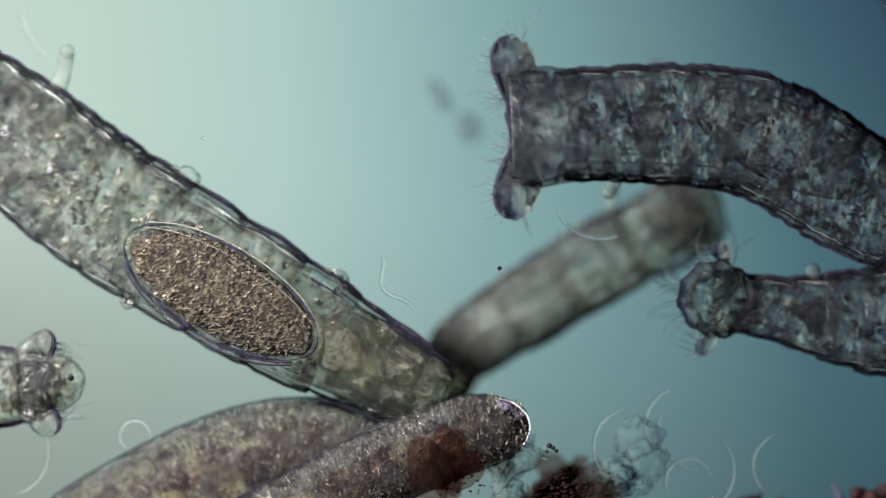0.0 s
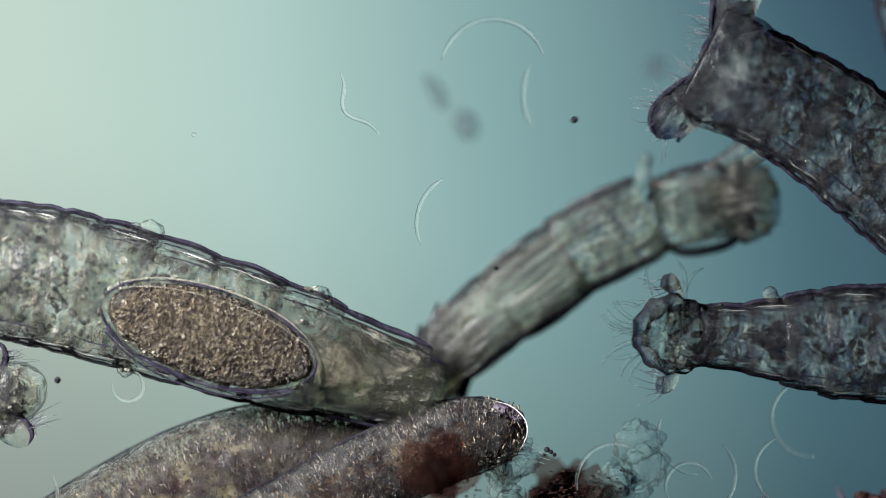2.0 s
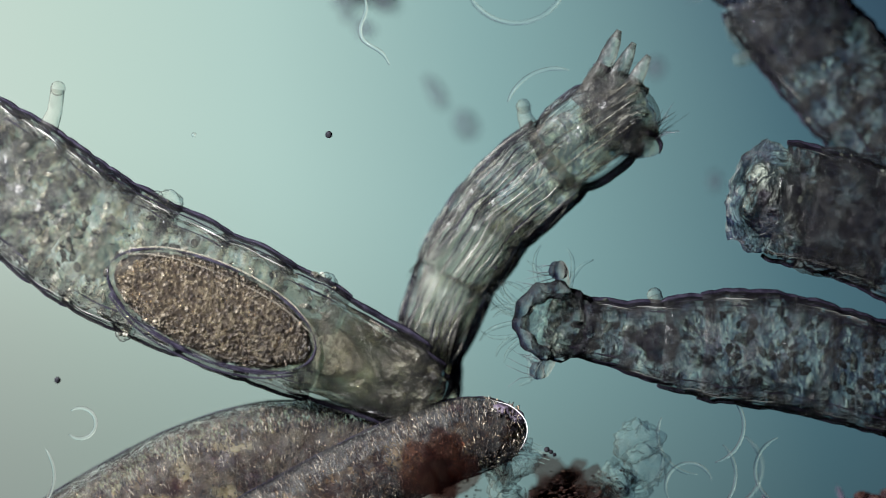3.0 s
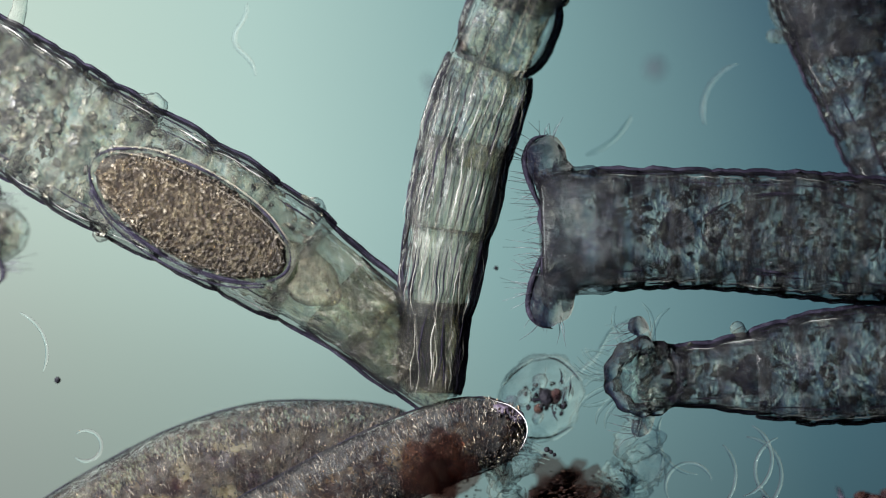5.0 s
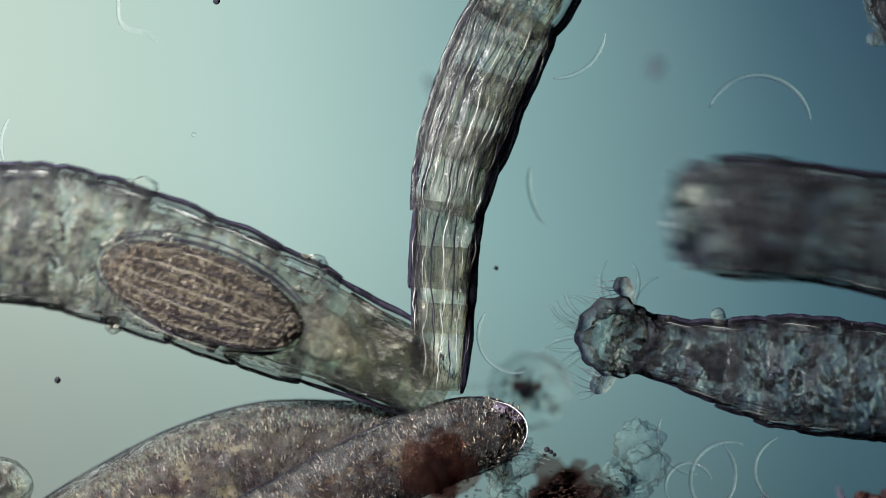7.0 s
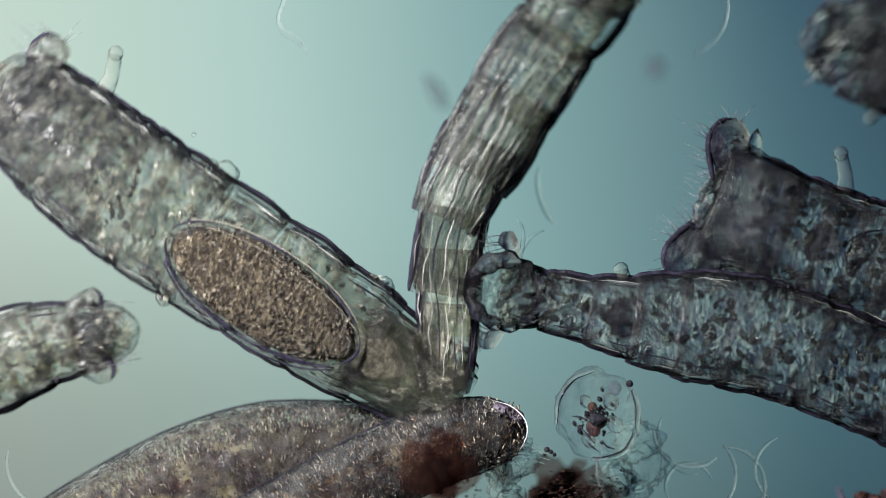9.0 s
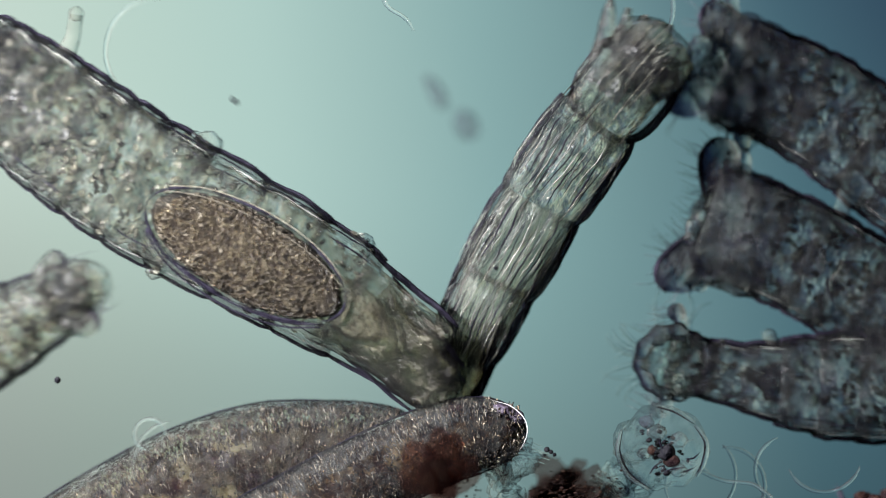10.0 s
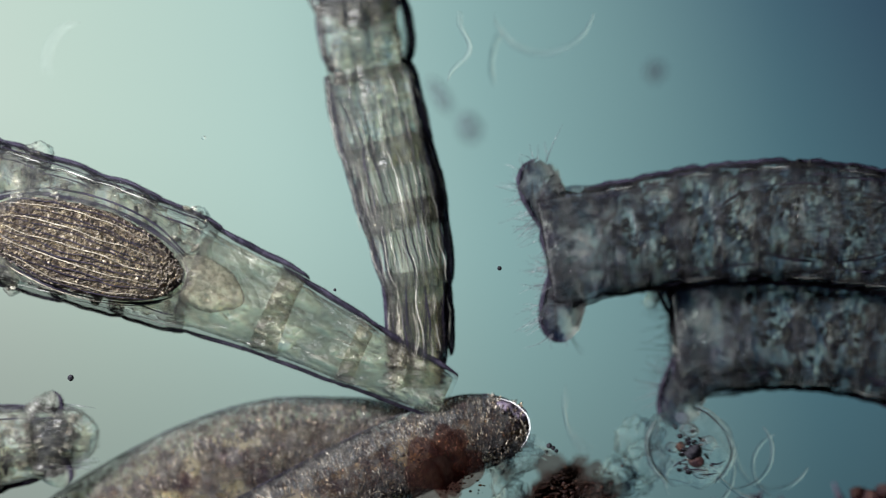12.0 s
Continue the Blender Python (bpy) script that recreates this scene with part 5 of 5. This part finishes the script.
def move_middle(r):
    Z = -60
    r.at(0.0, -80, 0, 2000, 420, 1930, 410, 1870, 400, 1810, 390, 1750, 380)
    r.at(2.2, -80, 0, 1900, 460, 1820, 440, 1750, 420, 1680, 400, 1620, 380)
    r.at(2.5, Z, 0, 1760, 460, 1680, 420, 1600, 380, 1530, 345, 1470, 320)
    r.at(2.8, Z, 0, 1720, 500, 1600, 430, 1490, 380, 1390, 345, 1310, 335)
    r.at(3.0, Z, 0, 1720, 500, 1600, 430, 1490, 385, 1390, 350, 1310, 340)
    r.at(3.2, Z, 0.7, 1720, 540, 1590, 465, 1470, 400, 1350, 360, 1240, 345)
    r.at(4.8, Z, 1, 1780, 440, 1600, 415, 1420, 400, 1240, 390, 1030, 400)
    r.at(5.0, Z, 1, 1760, 440, 1580, 430, 1390, 415, 1210, 405, 985, 410)
    r.at(5.5, Z, 1, 1760, 440, 1580, 410, 1390, 390, 1210, 385, 1005, 405)
    r.at(6.0, Z, 1, 1760, 410, 1580, 395, 1390, 388, 1210, 390, 980, 440)
    r.at(6.5, Z, 1, 1800, 450, 1620, 400, 1440, 370, 1270, 340, 1060, 325)
    r.at(6.9, Z, 1, 1800, 450, 1620, 400, 1440, 370, 1260, 345, 1040, 335)
    r.at(7.0, -150, 0.2, 1760, 470, 1620, 430, 1480, 405, 1340, 385, 1200, 380)
    r.at(7.2, -60, 0, 1820, 480, 1740, 440, 1650, 415, 1560, 400, 1470, 395)
    r.at(8.8, -100, 0.8, 1760, 540, 1620, 485, 1500, 440, 1380, 405, 1250, 350)
    r.at(9.0, -100, 0.8, 1760, 545, 1625, 490, 1505, 445, 1385, 410, 1255, 355)
    r.at(9.5, -90, 0.8, 1740, 600, 1600, 540, 1480, 480, 1360, 430, 1220, 400)
    r.at(10.0, -210, 0.8, 1740, 640, 1610, 570, 1490, 500, 1370, 430, 1240, 385)
    r.at(10.5, -210, 0.9, 1800, 642, 1690, 582, 1590, 542, 1490, 512, 1390, 482)
    r.at(11.0, -210, 0.9, 1800, 602, 1700, 552, 1600, 522, 1500, 502, 1400, 477)
    r.at(11.3, -200, 0.8, 1800, 582, 1690, 532, 1580, 502, 1480, 482, 1370, 472)
    r.at(11.5, -150, 0.7, 1800, 680, 1670, 620, 1540, 580, 1410, 550, 1270, 560)
    r.at(12.0, -160, 0.95, 1780, 680, 1640, 630, 1500, 600, 1360, 590, 1210, 600)
    r.move()


def move_lower(r):
    Z = -60
    r.at(0.0, -110, 0.9, 1750, 580, 1630, 575, 1510, 565, 1390, 555, 1260, 530)
    r.at(0.5, Z, 0.9, 1750, 580, 1610, 570, 1480, 550, 1350, 540, 1210, 520)
    r.at(1.0, Z, 0.9, 1750, 570, 1610, 570, 1480, 568, 1350, 570, 1220, 575)
    r.at(1.5, Z, 0.9, 1750, 590, 1610, 595, 1480, 600, 1350, 615, 1220, 640)
    r.at(2.0, Z, 0.9, 1760, 620, 1610, 612, 1460, 605, 1320, 600, 1180, 592)
    r.at(2.5, Z, 0.9, 1760, 640, 1580, 622, 1400, 605, 1230, 600, 1070, 600)
    r.at(3.0, Z, 0.9, 1760, 740, 1560, 670, 1360, 620, 1160, 605, 970, 568)
    r.at(3.2, Z, 0.9, 1760, 750, 1570, 680, 1380, 630, 1180, 610, 990, 560)
    r.at(4.8, Z, 0.9, 1780, 650, 1620, 650, 1460, 650, 1310, 665, 1170, 660)
    r.at(5.0, Z, 0.9, 1780, 640, 1610, 645, 1440, 648, 1280, 668, 1130, 668)
    r.at(5.5, -150, 0.9, 1780, 650, 1640, 640, 1510, 635, 1380, 620, 1240, 585)
    r.at(6.0, -190, 0.9, 1780, 640, 1630, 625, 1490, 612, 1360, 590, 1220, 560)
    r.at(6.5, -90, 0.9, 1780, 660, 1630, 645, 1490, 625, 1350, 600, 1210, 565)
    r.at(7.0, Z, 0.9, 1780, 710, 1590, 682, 1410, 662, 1240, 635, 1080, 595)
    r.at(7.2, Z, 0.9, 1780, 720, 1590, 675, 1420, 635, 1240, 610, 1075, 545)
    r.at(8.8, Z, 0.9, 1780, 800, 1530, 665, 1300, 585, 1080, 558, 880, 505)
    r.at(9.0, Z, 0.9, 1780, 800, 1530, 665, 1300, 585, 1080, 558, 880, 515)
    r.at(9.5, -110, 0.9, 1780, 810, 1560, 715, 1350, 635, 1140, 590, 945, 550)
    r.at(10.0, -170, 0.9, 1780, 700, 1630, 690, 1480, 680, 1330, 672, 1180, 640)
    r.at(10.5, -170, 0.9, 1800, 742, 1660, 737, 1520, 727, 1390, 707, 1255, 652)
    r.at(11.0, -170, 0.5, 1820, 722, 1700, 717, 1580, 710, 1460, 702, 1350, 677)
    r.at(11.3, -120, 0.3, 1900, 712, 1800, 707, 1700, 702, 1600, 697, 1500, 692)
    r.at(11.5, -120, 0.3, 2050, 720, 1950, 715, 1850, 710, 1750, 705, 1660, 700)
    r.at(12.0, -120, 0.3, 2150, 740, 2050, 735, 1950, 730, 1850, 725, 1760, 720)
    r.move()


def move_side(r):
    Z = -60
    r.at(0.0, Z, 0.5, -300, 690, -200, 690, -110, 690, -20, 688, 80, 680)
    r.at(0.5, Z, 0.5, -300, 800, -190, 780, -90, 760, 15, 745, 120, 720)
    r.at(1.0, Z, 0.5, -310, 800, -200, 780, -100, 765, -5, 745, 100, 712)
    r.at(1.5, Z, 0.5, -320, 830, -220, 815, -120, 800, -30, 780, 70, 742)
    r.at(2.0, Z, 0.5, -340, 770, -250, 760, -150, 745, -60, 725, 35, 690)
    r.at(2.5, Z, 0.5, -300, 800, -200, 790, -100, 785, -5, 775, 95, 750)
    r.at(3.0, Z, 0.5, -460, 560, -370, 560, -280, 560, -190, 560, -100, 560)
    r.at(3.2, Z, 0.5, -430, 540, -340, 540, -250, 540, -160, 540, -75, 540)
    r.at(4.8, -180, 0.5, -430, 500, -230, 495, -140, 485, -50, 480, 35, 470)
    r.at(5.0, -180, 0.5, -360, 430, -260, 425, -170, 420, -80, 415, 5, 410)
    r.at(5.5, -150, 0.5, -460, 600, -370, 600, -280, 600, -190, 600, -110, 600)
    r.at(6.0, Z, 0.4, -280, 770, -170, 760, -60, 752, 60, 745, 170, 738)
    r.at(6.5, -180, 0.4, -380, 720, -280, 715, -180, 710, -80, 705, 15, 700)
    r.at(7.0, Z, 0.1, -380, 880, -280, 878, -180, 875, -90, 870, 10, 862)
    r.at(7.2, Z, 0.1, -370, 870, -270, 868, -170, 865, -80, 862, 18, 856)
    r.at(8.8, Z, 0.4, -280, 690, -170, 680, -60, 668, 50, 655, 160, 640)
    r.at(9.0, -140, 0.4, -240, 740, -130, 690, -20, 645, 90, 605, 200, 588)
    r.at(9.5, Z, 0.4, -180, 730, -40, 680, 100, 630, 240, 588, 375, 588)
    r.at(10.0, -230, 0.4, -220, 700, -120, 650, -30, 605, 60, 555, 150, 505)
    r.at(10.5, -200, 0.4, -460, 700, -370, 690, -280, 680, -190, 670, -110, 660)
    r.at(11.0, Z, 0.1, -480, 900, -390, 900, -300, 895, -210, 890, -130, 880)
    r.at(11.3, Z, 0.1, -390, 890, -290, 880, -190, 870, -90, 860, 10, 845)
    r.at(11.5, Z, 0.4, -380, 790, -270, 785, -170, 780, -70, 770, 35, 755)
    r.at(12.0, Z, 0.4, -430, 820, -220, 812, -110, 805, -5, 795, 105, 778)
    r.move()


def move_far(r):
    r.at(0.0, -420, 0, 1900, 360, 1820, 240, 1740, 130, 1670, 20, 1610, -90)
    r.at(0.5, -420, 0, 1700, 330, 1590, 220, 1490, 130, 1400, 40, 1330, -60)
    r.at(1.0, -420, 0, 1720, 330, 1620, 220, 1540, 110, 1470, 0, 1410, -110)
    r.at(1.5, -420, 0, 1760, 360, 1700, 230, 1650, 100, 1610, -20, 1580, -140)
    r.at(2.0, -420, 0, 1770, 360, 1710, 230, 1660, 100, 1620, -20, 1590, -140)
    r.at(2.5, -420, 0, 1900, 260, 1840, 160, 1790, 60, 1740, -50, 1700, -150)
    r.at(12.0, -420, 0, 1900, 260, 1840, 160, 1790, 60, 1740, -50, 1700, -150)
    r.move()


def motions():
    move_far(far)
    move_pale(pale)
    move_striped(striped)
    move_upper(upper)
    move_middle(middle)
    move_lower(lower)
    move_side(side)
    move_threads()
    move_cell()


motions()
